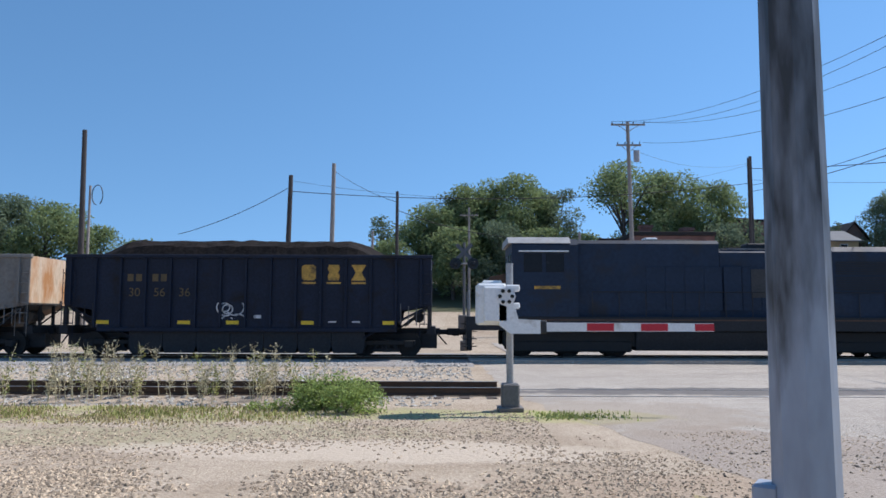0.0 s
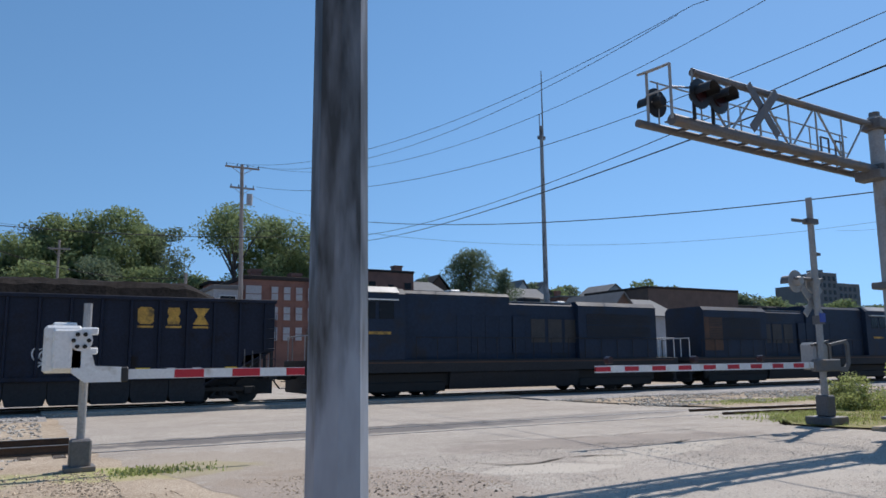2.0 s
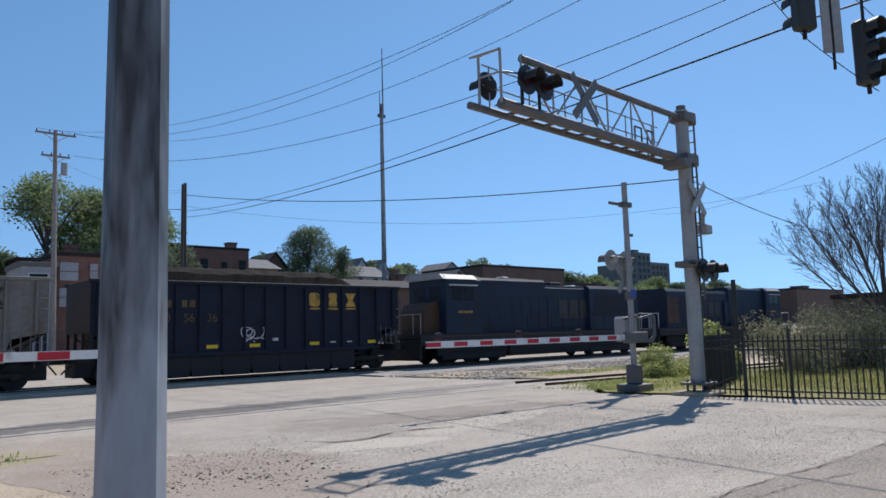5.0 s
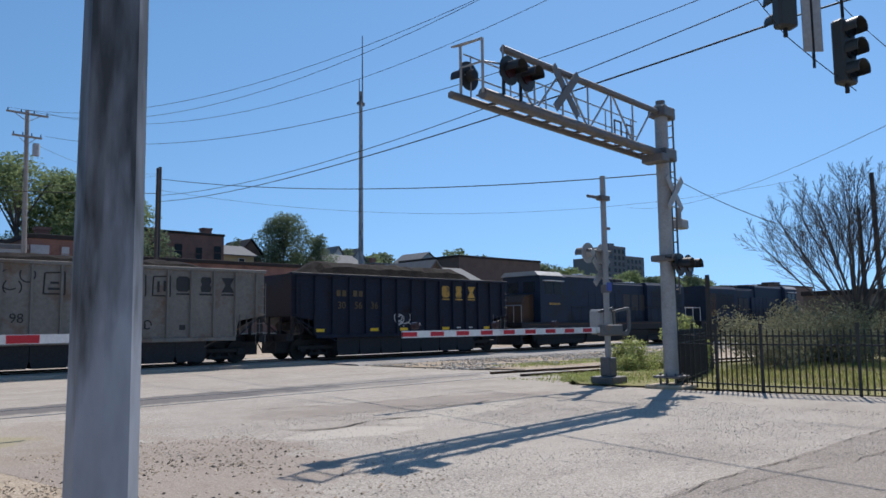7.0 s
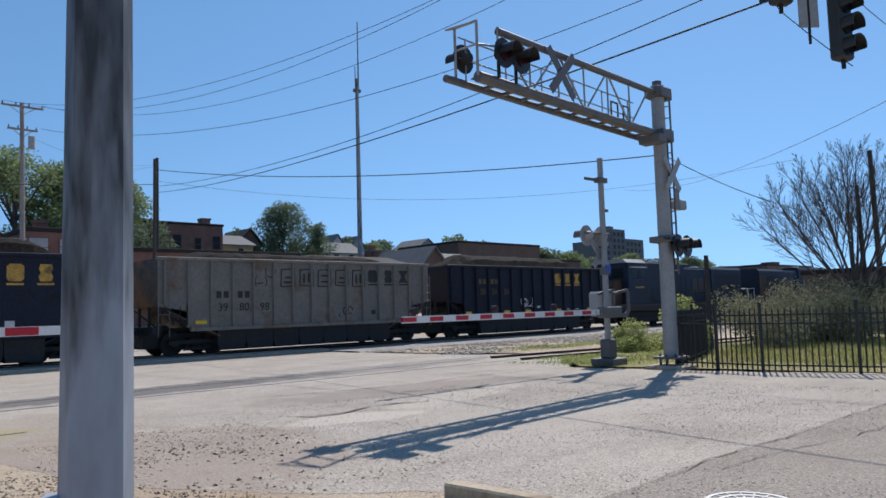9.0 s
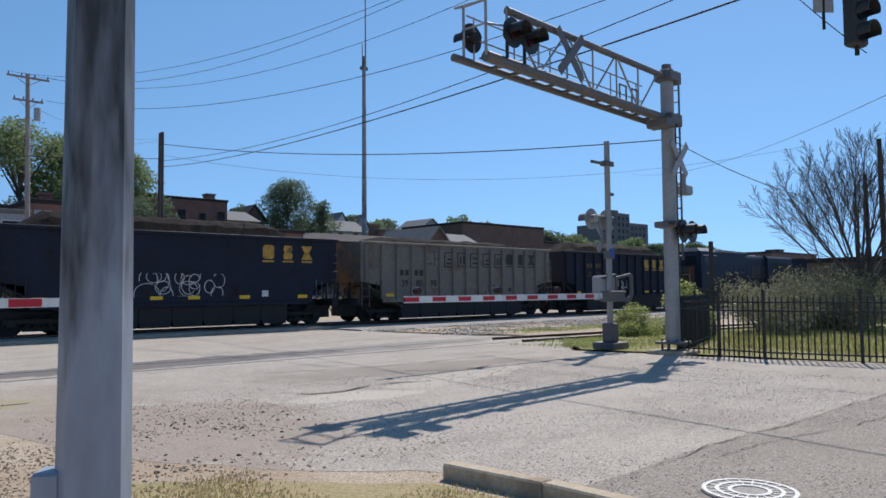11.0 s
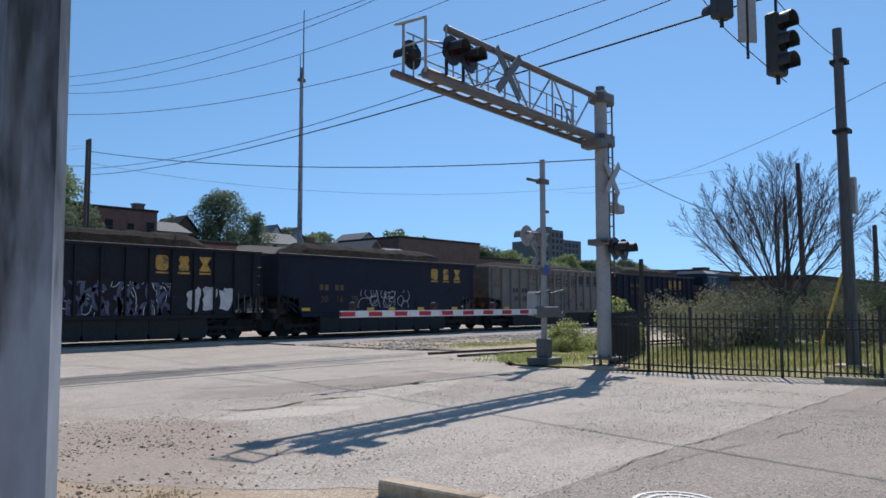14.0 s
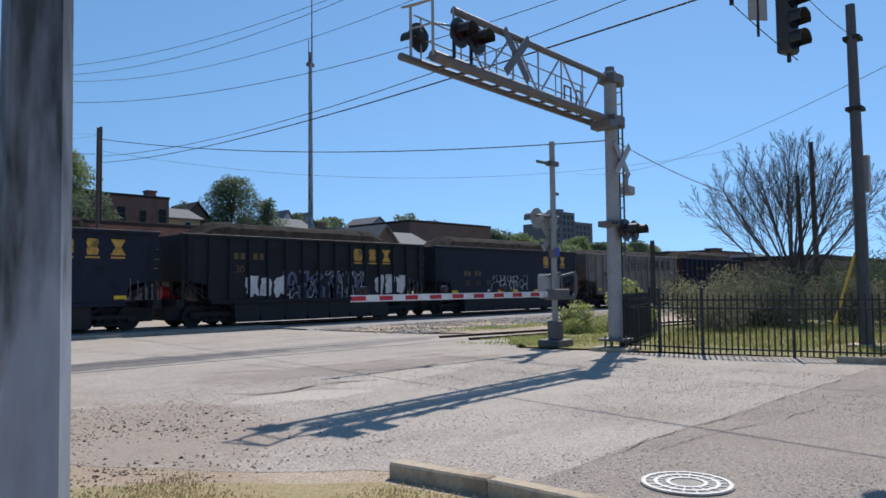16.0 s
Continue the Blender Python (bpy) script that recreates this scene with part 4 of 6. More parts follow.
for i, (style, ribbed, front, mark_x, row_1, row_2, stickers) in enumerate(ROSTER):
    car = hopper(style, ribbed, stickers)
    CARS.append((car, front - HL / 2, 0.0))
    m = BLACK if style == "pale" else GOLD if i < 5 else FADEGOLD
    m2 = BLACK if style == "pale" else FADEGOLD
    block_marks(car, mark_x, 2.9, -HW, 0.6, m, 0.955)
    bars(car, -4.6, row_1, 2, 0.22, 0.28, 0.32, m2)
    bars(car, -3.65, row_1, 2, 0.22, 0.28, 0.32, m2)
    for k, pair in enumerate(NUMBERS[i]):
        o = part("lettering", text_mesh(pair, 0.46, m2), m2, car)
        o.location = (-4.32 + 0.955 * k, -HW - 0.02, row_2)
    if i == 0:
        scribble(car, -0.95, 1.42, 0.75, 0.62, WHITEPAINT, 5, 0.05)
        scribble(car, -0.95, 1.42, 0.75, 0.62, WHITEPAINT, 25, 0.05)
        bars(car, 0.25, 1.45, 1, 0.28, 0.13, 1, WHITEPAINT, "notice")
        bars(car, 3.1, 1.3, 2, 0.3, 0.05, 0.9, WHITEPAINT, "notice")
    if i == 1:
        squares(car, -1.6, 2.72, 5, 0.7, 0.955, BLACK)
        scribble(car, -2.65, 2.72, 0.8, 0.8, BLACK, 44, 0.05)
        bars(car, 3.3, 1.4, 1, 0.25, 0.2, 1, BLACK, "notice")
        scribble(car, 1.8, 1.3, 0.5, 0.5, BLACK, 46, 0.06)
    if i == 2:
        scribble(car, -1.6, 1.35, 3.2, 0.9, WHITEPAINT, 8, 0.03)
        scribble(car, -1.8, 1.35, 2.4, 0.9, WHITEPAINT, 18, 0.025)
        bars(car, 3.2, 1.3, 1, 0.3, 0.26, 1, WHITEPAINT, "notice")
        bars(car, -2.5, 1.28, 1, 0.22, 0.12, 1, WHITEPAINT, "notice")
    if i == 3:
        scribble(car, -4.1, 1.15, 2.2, 1.1, WHITEPAINT, 11, 0.05, True)
        scribble(car, -1.8, 1.05, 5.0, 1.35, SPRAYDARK, 12, 0.16)
        scribble(car, -1.8, 1.05, 5.0, 1.35, WHITEPAINT, 15, 0.03)
        scribble(car, 3.4, 1.15, 2.25, 1.15, WHITEPAINT, 13, 0.05, True)
        part("brake_cylinder", rod(B(), (-HL / 2 - 0.1, 0.15, 1.42), (-HL / 2 + 0.7, 0.15, 1.42), 0.28, None, 14), RED, car, "red painted end equipment")
lo1 = locomotive()
lo2 = locomotive()
part("end_panel", box(B(), -8.7, -7.3, -1.4, -1.384, 1.9, 3.7), ORANGE, lo2, "rusty orange worn end panel")
CARS.append((lo1, 1.35 + 10.05, 180.0))
CARS.append((lo2, 1.35 + 20.1 + 0.9 + 10.05, 0.0))


def travel(t):
    """How far the front of the first wagon has come."""
    return -0.53 + 4.59 * t + 0.0085 * t * t


# ---- near pole, gates and cantilever ----
def near_pole():
    x, y = NP
    t = thing("signal_pole", "weathered grey tapered steel strain pole with dark streaks", "pole", x, y, 0)
    bm = B()
    rod(bm, (0, 0, 0.0), (0, 0, 9.2), 0.14, 0.082, 8)
    bmesh.ops.rotate(bm, verts=bm.verts, cent=(0, 0, 0), matrix=Matrix.Rotation(radians(-20), 3, "Z"))
    part("shaft", bm, NEARPOLE, t)
    bm = B()
    box(bm, -0.27, 0.27, -0.27, 0.27, -0.02, 0.05, 0.01)
    part("base_plate", bm, GREYPOLE, t)
    bm = B()
    box(bm, 0.1, 0.205, -0.07, 0.07, 0.25, 1.0, 0.012)
    bmesh.ops.rotate(bm, verts=bm.verts, cent=(0, 0, 0), matrix=Matrix.Rotation(radians(148), 3, "Z"))
    part("handhole_box", bm, NEARPOLE, t, "small grey box on the shaft")
    for sx in (-1, 1):
        for sy in (-1, 1):
            bm = B()
            rod(bm, (sx * 0.21, sy * 0.21, 0.04), (sx * 0.21, sy * 0.21, 0.12), 0.022, None, 6)
            part("anchor_bolt", bm, STEEL, t)


def flasher(parent, x, y, z, face, label="black flashing light with hood", back=None, hood=None):
    """A round backboard, housing and hood; face is the way it looks, along y."""
    bm = B()
    rod(bm, (x, y, z), (x, y + face * 0.02, z), 0.29, None, 20)
    rod(bm, (x, y, z), (x, y - face * 0.16, z), 0.13, 0.1, 14)
    ob = part("flasher", bm, back or BLACK, parent, label)
    bm = B()
    prism(bm, [(x + 0.17 * math.cos(a), z + 0.17 * math.sin(a)) for a in np.linspace(-0.3, 3.44, 14)] + [(x + 0.155 * math.cos(a), z + 0.155 * math.sin(a)) for a in np.linspace(3.44, -0.3, 14)], *sorted((y + face * 0.02, y + face * 0.34)), "y")
    part("hood", bm, hood or BLACK, ob)
    bm = B()
    rod(bm, (x, y + face * 0.02, z), (x, y + face * 0.05, z), 0.15, None, 18)
    part("lens", bm, LENS, ob, "dark red lens")
    return ob


def crossbuck(parent, x, y, z, size, material):
    for s in (-1, 1):
        bm = B()
        box(bm, -size / 2, size / 2, -0.012, 0.012, -0.095, 0.095)
        ob = part("crossbuck_blade", bm, material, parent, "grey crossbuck blade")
        ob.matrix_basis = pose(x, y + 0.014 * s, z, 0, s * 45, 0)


def arm(parent, x0, widths, y, z, hgt, tip_h, share):
    """A gate arm from the machine to its tip: a long white board with red stripes set on it."""
    total = sum(widths)
    bm = B()
    prism(bm, [(x0, z - hgt), (x0 + total, z - tip_h), (x0 + total, z + tip_h), (x0, z + hgt)], y - 0.02, y + 0.02, "y")
    part("arm_board", bm, WHITE, parent, "long white arm board")
    x = x0
    for k, w in enumerate(widths):
        if k % 2:
            bm = B()
            hh = (hgt + (tip_h - hgt) * (x - x0) / total) * share
            prism(bm, [(x, z - hh), (x + w, z - hh), (x + w, z + hh), (x, z + hh)], y - 0.026, y + 0.026, "y")
            part("arm_stripe", bm, RED, parent, "red reflective stripe")
        x += w


def gate_left():
    t = thing("crossing_gate", "white crossing gate machine on a mast with its striped arm lowered", "crossing gate", LG[0], LG[1], 0, group="crossing gates")
    bm = B()
    rod(bm, (0, 0, 0.42), (0, 0, 2.68), 0.065, None, 14)
    part("mast", bm, ALU, t)
    bm = B()
    box(bm, -0.16, 0.16, -0.16, 0.16, 0.05, 0.5, 0.03)
    box(bm, -0.23, 0.23, -0.23, 0.23, 0.0, 0.08, 0.01)
    part("mast_base", bm, ALUDULL, t, "cast mast base")
    bm = B()
    box(bm, -0.62, -0.08, -0.34, 0.2, 1.55, 2.3, 0.04)
    box(bm, -0.5, -0.06, -0.42, -0.3, 1.6, 2.24, 0.03)
    mach = part("gate_machine", bm, WHITE, t, "white painted gate machine")
    bm = B()
    box(bm, -0.5, -0.15, -0.1, 0.1, 2.3, 2.36, 0.02)
    part("machine_lid", bm, WHITE, mach)
    bm = B()
    rod(bm, (-0.1, -0.43, 2.06), (-0.1, -0.36, 2.06), 0.17, None, 16)
    box(bm, -0.1, 0.15, -0.4, -0.2, 2.15, 2.27, 0.02)
    box(bm, -0.1, 0.15, -0.4, -0.2, 1.84, 1.95, 0.02)
    part("bearing_plate", bm, WHITE, mach)
    for k in range(6):
        a = k * 1.047
        bm = B()
        rod(bm, (-0.1 + 0.11 * math.cos(a), -0.46, 2.06 + 0.11 * math.sin(a)), (-0.1 + 0.11 * math.cos(a), -0.42, 2.06 + 0.11 * math.sin(a)), 0.035, None, 8)
        part("bolt", bm, STEEL, mach, "dark bolt head")
    bm = B()
    prism(bm, [(-0.22, 1.95), (-0.22, 1.55), (-0.02, 1.4), (0.52, 1.4), (0.52, 1.64), (0.12, 1.66), (0.04, 1.95)], -0.42, -0.32, "y")
    part("arm_bracket", bm, WHITE, t, "white arm bracket")
    bm = B()
    box(bm, 0.5, 0.62, -0.43, -0.31, 1.4, 1.64, 0.02)
    part("arm_clamp", bm, BLACK, t)
    arm(t, 0.62, (0.72, 0.48, 0.48, 0.48, 0.48, 0.34), -0.37, 1.52, 0.08, 0.072, 0.86)


def gate_right():
    t = thing("crossing_gate", "grey crossing gate on a tall mast, striped arm lowered", "crossing gate", RG[0], RG[1], 0, group="crossing gates")
    bm = B()
    rod(bm, (0, 0, 0.4), (0, 0, 5.8), 0.085, 0.08, 14)
    part("mast", bm, ALU, t)
    bm = B()
    box(bm, -0.17, 0.17, -0.17, 0.17, 0.2, 0.72, 0.03)
    box(bm, -0.36, 0.36, -0.36, 0.36, 0.0, 0.2, 0.02)
    part("mast_base", bm, ALUDULL, t, "stained mast footing")
    bm = B()
    box(bm, -0.1, 0.5, 0.1, 0.55, 1.35, 2.05, 0.06)
    part("gate_machine", bm, ALU, t, "grey gate machine")
    for s in (-1, 1):
        bm = B()
        prism(bm, [(-0.3, 1.35), (0.36, 1.3), (0.52, 1.5), (0.52, 2.0), (0.42, 2.1), (-0.25, 2.0), (-0.2, 1.94), (0.36, 2.02), (0.42, 1.95), (0.42, 1.52), (0.3, 1.42), (-0.3, 1.45)], s * 0.25 - 0.03 - 0.15, s * 0.25 + 0.03 - 0.15, "y")
        part("counterweight", bm, ALUDULL, t, "grey counterweight arm")
    bm = B()
    box(bm, -0.9, 0.1, -0.45, -0.3, 1.32, 1.62, 0.03)
    part("arm_bracket", bm, ALUDULL, t)
    arm(t, -0.9, [(RG_TIP + 0.9) / 18] * 18, -0.37, 1.48, 0.075, 0.07, 0.66)
    for x in (RG_TIP + 0.35, RG_TIP * 0.64, RG_TIP * 0.36):
        bm = B()
        box(bm, x - 0.08, x + 0.08, -0.42, -0.32, 1.58, 1.7, 0.02)
        rod(bm, (x, -0.44, 1.66), (x, -0.3, 1.66), 0.07, None, 10)
        part("arm_lamp", bm, LENS, t, "small red arm lamp")
    bm = B()
    box(bm, -0.75, 0.0, -0.03, 0.03, 5.12, 5.2, 0.01)
    box(bm, -0.2, 0.2, -0.1, 0.1, 5.1, 5.24, 0.01)
    part("bell_bracket", bm, ALUDULL, t)
    bm = B()
    box(bm, 0.0, 0.25, -0.05, 0.05, 4.28, 4.36, 0.01)
    part("side_bracket", bm, ALUDULL, t)
    part("mast_clamp", box(B(), -0.1, 0.1, -0.1, 0.1, 2.5, 2.72), ALUDULL, t)
    bm = B()
    box(bm, -0.1, 0.1, -0.13, -0.1, 2.55, 2.78)
    part("notice_plate", bm, mat("blue_plate", (0.05, 0.09, 0.4), 0.5, 0, 0.1), t, "small blue notice plate")
    for x in (-0.55, 0.12):
        flasher(t, x, 0.16, 3.6, 1, "grey back of a flashing light", ALU, ALUDULL)
    part("light_bar", rod(B(), (-0.75, 0.05, 3.66), (0.35, 0.05, 3.66), 0.04), ALUDULL, t)
    crossbuck(t, 0.0, 0.13, 3.1, 1.0, ALU)


def cantilever():
    mx, my = CB
    t = thing("signal_cantilever", "grey steel railway signal cantilever over the road", "signal gantry", mx, my, 0, CTURN)
    bm = B()
    rod(bm, (0, 0, 0.3), (0, 0, CTOP), 0.185, 0.165, 18)
    part("mast", bm, ALU, t)
    bm = B()
    rod(bm, (0, 0, CTOP), (0, 0, CTOP + 0.12), 0.12, None, 12)
    part("mast_cap", bm, ALUDULL, t)
    bm = B()
    box(bm, -0.34, 0.34, -0.34, 0.34, 0.26, 0.32, 0.01)
    for k in range(8):
        a = k * 0.785
        rod(bm, (0.29 * math.cos(a), 0.29 * math.sin(a), 0.02), (0.29 * math.cos(a), 0.29 * math.sin(a), 0.38), 0.025, None, 6)
    part("base_plate", bm, ALUDULL, t)
    bm = B()
    box(bm, -0.5, 0.5, -0.5, 0.5, -0.1, 0.1, 0.03)
    part("footing", bm, CONC, t, "concrete footing")
    zb, zt, L = CZB, CZT, CLEN
    for y, x1, rad in ((0.0, -L + 0.35, 0.11), (0.5, -L, 0.075)):
        bm = B()
        rod(bm, (0.3, y, zb), (x1, y, zb), rad, None, 12)
        part("bottom_chord", bm, ALUDULL, t)
    bm = B()
    rod(bm, (0.45, 0, zt), (-L + 1.0, 0, zt - 0.08), 0.075, None, 12)
    part("top_chord", bm, ALUDULL, t)
    n = 6
    xs = [-0.5 - k * (L - 1.5) / n for k in range(n + 1)]
    for k in range(n):
        bm = B()
        a, b = xs[k], xs[k + 1]
        rod(bm, (b, 0, zb), (b, 0, zt), 0.024, None, 6)
        part("truss_post", bm, ALU, t)
        bm = B()
        rod(bm, (a, 0, zb if k % 2 else zt), (b, 0, zt if k % 2 else zb), 0.024, None, 6)
        part("truss_brace", bm, ALU, t)
    for y in (0.5,):
        for z in (0.55, 1.0):
            bm = B()
            rod(bm, (-0.4, y, zb + z * 0.9), (-L + 0.4, y, zb + z * 0.9), 0.018, None, 6)
            part("handrail", bm, ALU, t)
        for k in range(6):
            bm = B()
            x = -0.7 - k * (L - 1.3) / 5
            rod(bm, (x, y, zb), (x, y, zb + 0.92), 0.018, None, 6)
            part("handrail_post", bm, ALU, t)
    bm = B()
    box(bm, -0.03, 0.03, 0.08, 0.34, 0.06, 0.085)
    me = mesh_of("walkway_bar", bm, ALUDULL)
    for k in range(int((L - 0.9) / 0.085)):
        part("walkway_bar", me, ALUDULL, t).location = (-0.45 - k * 0.085, 0, zb)
    bm = B()
    box(bm, -0.035, 0.035, 0.0, 0.5, -0.025, 0.025)
    me = mesh_of("chord_spacer", bm, ALUDULL)
    for k in range(int((L - 0.6) / 0.62)):
        part("chord_spacer", me, ALUDULL, t).location = (-0.5 - k * 0.62, 0, zb)
    # little end basket
    for y in (-0.05, 0.5):
        part("end_post", rod(B(), (-L + 0.3, y, zb), (-L + 0.3, y, zb + 1.05), 0.03, None, 6), ALU, t)
    bm = B()
    rod(bm, (-L + 0.3, -0.05, zb + 1.05), (-L + 0.3, 0.5, zb + 1.05), 0.03, None, 6)
    rod(bm, (-L + 0.3, -0.05, zb + 0.6), (-L + 0.3, 0.5, zb + 0.6), 0.022, None, 6)
    rod(bm, (-L + 0.3, 0.5, zb + 1.05), (-L + 0.05, 0.5, zb + 0.95), 0.022, None, 6)
    rod(bm, (-L + 0.3, -0.05, zb + 1.05), (-L + 0.05, 0.5, zb + 0.95), 0.022, None, 6)
    rod(bm, (-L + 0.3, -0.05, zb + 0.6), (-L + 1.25, -0.05, zb + 0.75), 0.022, None, 6)
    part("end_rail", bm, ALU, t)
    for x in (-L + 0.85, -L + 1.4):
        flasher(t, x, -0.25, zb + 0.5, -1)
        bm = B()
        rod(bm, (x, -0.12, zb + 0.05), (x, -0.12, zb + 0.6), 0.035)
        part("lamp_post", bm, BLACK, t)
    flasher(t, -L + 0.55, 0.5, zb + 0.5, 1)
    for x, f in ((-L + 1.12, -1),):
        bm = B()
        box(bm, x - 0.4, x + 0.4, -0.2, -0.14, zb + 0.5, zb + 0.58)
        part("lamp_crossbar", bm, BLACK, t)
    crossbuck(t, -L + 3.0, -0.16, zb + 0.6, 1.3, ALUDULL)
    # bracket plates
    for z in (zb, zt):
        bm = B()
        box(bm, 0.15, 0.4, -0.22, 0.22, z - 0.16, z + 0.16, 0.02)
        box(bm, -0.26, 0.26, -0.24, 0.24, z - 0.13, z + 0.13, 0.02)
        part("chord_bracket", bm, ALUDULL, t, "dark bolted bracket")
    bm = B()
    box(bm, -0.6, -0.2, -0.3, 0.3, zb - 0.28, zb - 0.06, 0.02)
    part("junction_box", bm, ALUDULL, t)
    # climbing ladder
    for y in (-0.18, 0.18):
        part("ladder_rail", rod(B(), (0.3, y, 2.4), (0.3, y, zt), 0.028, None, 6), ALUDULL, t)
    for k in range(15):
        part("ladder_rung", rod(B(), (0.3, -0.18, 2.5 + k * 0.31), (0.3, 0.18, 2.5 + k * 0.31), 0.018, None, 6), ALUDULL, t)
    crossbuck(t, 0.1, -0.26, 5.0, 1.15, ALU)
    bm = B()
    rod(bm, (0.15, 0, 4.42), (1.0, 0, 4.42), 0.025)
    box(bm, 0.72, 1.12, -0.14, 0.14, 4.15, 4.4, 0.03)
    rod(bm, (0.82, 0, 4.4), (0.82, 0, 4.72), 0.07, None, 10)
    part("bell_box", bm, ALU, t, "small grey bell housing")
    part("conduit", rod(B(), (0.3, -0.05, 0.3), (0.3, -0.05, 6.0), 0.035, None, 8), BLACK, t, "black conduit down the mast")
    for x in (-1.15, -1.75):
        bm = B()
        for e in (-0.16, 0.16):
            rod(bm, (x + e, 0.3, zb), (x + e, 0.3, zb + 0.62), 0.025, None, 6)
        rod(bm, (x - 0.16, 0.3, zb + 0.62), (x + 0.16, 0.3, zb + 0.62), 0.025, None, 6)
        part("step_hoop", bm, ALUDULL, t)
    bm = B()
    rod(bm, (-0.55, -0.25, 3.3), (0.75, -0.25, 3.3), 0.035)
    part("light_bar", bm, BLACK, t)
    flasher(t, 0.0, -0.35, 3.12, -1)
    flasher(t, 0.5, -0.35, 3.12, -1)
    bm = B()
    box(bm, -0.3, 0.32, -0.3, 0.3, 3.22, 3.38, 0.02)
    part("light_clamp", bm, ALUDULL, t)


near_pole()
gate_left()
gate_right()
cantilever()


# ---- fence ----
def fence():
    t = thing("iron_fence", "black ornamental steel picket fence along the road edge", "fence")
    pts = [Vector(p) for p in FENCE]
    bm = B()
    rod(bm, (0, 0, 0.04), (0, 0, 1.42), 0.02, None, 4)
    rod(bm, (0, 0, 1.42), (0, 0, 1.5), 0.02, 0.0, 4)
    picket = mesh_of("picket", bm, BLACK)
    bm = B()
    box(bm, -0.035, 0.035, -0.035, 0.035, -0.05, 1.58, 0.005)
    box(bm, -0.042, 0.042, -0.042, 0.042, 1.58, 1.61)
    post = mesh_of("fence_post", bm, BLACK)
    for a, b in zip(pts, pts[1:]):
        d = b - a
        ang = math.degrees(math.atan2(d.y, d.x))
        o = part("fence_post", post, BLACK, t)
        o.matrix_basis = pose(a.x, a.y, 0, 0, 0, ang)
        n = max(2, int(d.length / 0.125))
        for k in range(1, n):
            p = a.lerp(b, k / n)
            o = part("picket", picket, BLACK, t)
            o.location = (p.x, p.y, 0)
        for z in (0.16, 1.12, 1.32):
            bm = B()
            box(bm, 0, d.length, -0.018, 0.018, z - 0.018, z + 0.018)
            o = part("fence_rail", bm, BLACK, t)
            o.matrix_basis = pose(a.x, a.y, 0, 0, 0, ang)
    o = part("fence_post", post, BLACK, t)
    o.location = (pts[-1].x, pts[-1].y, 0)


fence()


# ---- kerbs and manhole ----
def kerb(pts, w, label):
    t = thing("kerb", label, "kerb", kind="structure")
    for a, b in zip(pts, pts[1:]):
        a, b = Vector(a), Vector(b)
        d = b - a
        bm = B()
        box(bm, 0.004, d.length - 0.004, -w / 2, w / 2, -0.1, 0.14, 0.018)
        o = part("kerbstone", bm, CONC, t)
        o.matrix_basis = pose(a.x, a.y, 0, 0, 0, math.degrees(math.atan2(d.y, d.x)))


kerb([(5.06, 4.95), (5.17, 3.9), (5.2, 2.4), (5.2, 0.0), (5.2, -3.0)], 0.17, "worn pale concrete kerb at the verge")
kerb([(17.8, 4.8), (18.02, 3.7), (18.4, 2.4), (19.0, 0.5)], 0.24, "low concrete kerb at the fence end")


def manhole():
    t = thing("manhole_cover", "round pale cast iron manhole cover with raised grid", "manhole cover", 6.45, 2.85, 0.008)
    bm = B()
    rod(bm, (0, 0, 0.0), (0, 0, 0.012), 0.38, None, 40)
    part("frame", bm, mat("iron_dirt", (0.27, 0.25, 0.22), 0.8, 0.1, 0.3, 4, 30), t)
    lid = mat("worn_cast_iron", (0.47, 0.46, 0.44), 0.6, 0.2, 0.2, 4, 30)
    for r in (0.37, 0.27, 0.17):
        bm = B()
        a = np.linspace(0, 2 * math.pi, 40)[:-1]
        v = [[bm.verts.new((q * math.cos(x), q * math.sin(x), z)) for x in a] for q, z in ((r, 0.012), (r, 0.02), (r - 0.035, 0.02), (r - 0.035, 0.012))]
        for p, q in zip(v, v[1:]):
            for i in range(len(a)):
                bm.faces.new((p[i], p[(i + 1) % len(a)], q[(i + 1) % len(a)], q[i]))
        part("ring", bm, lid, t, "worn shiny raised ring")
    for k in range(18):
        bm = B()
        box(bm, 0.14, 0.35, -0.007, 0.007, 0.012, 0.018)
        o = part("grid_bar", bm, lid, t)
        o.matrix_basis = pose(0, 0, 0, 0, 0, k * 20)


manhole()


def far_signal():
    """The warning signal on the far side of the crossing, seen between the wagons."""
    t = thing("crossing_signal", "pale crossing signal mast beyond the main track", "signal", 1.0, 38.0, 0)
    part("mast", rod(B(), (0, 0, 0), (0, 0, 5.5), 0.07, None, 12), ALUDULL, t)
    part("mast_base", box(B(), -0.2, 0.2, -0.2, 0.2, 0, 0.5, 0.03), ALUDULL, t)
    part("light_bar", rod(B(), (-0.6, -0.1, 4.4), (0.6, -0.1, 4.4), 0.04), ALU, t)
    flasher(t, -0.45, -0.2, 4.4, 1)
    flasher(t, 0.45, -0.2, 4.4, 1)
    crossbuck(t, 0, -0.14, 5.0, 1.1, ALUDULL)
    part("gate_machine", box(B(), -0.3, 0.3, -0.3, 0.3, 1.1, 1.8, 0.04), ALUDULL, t)


far_signal()


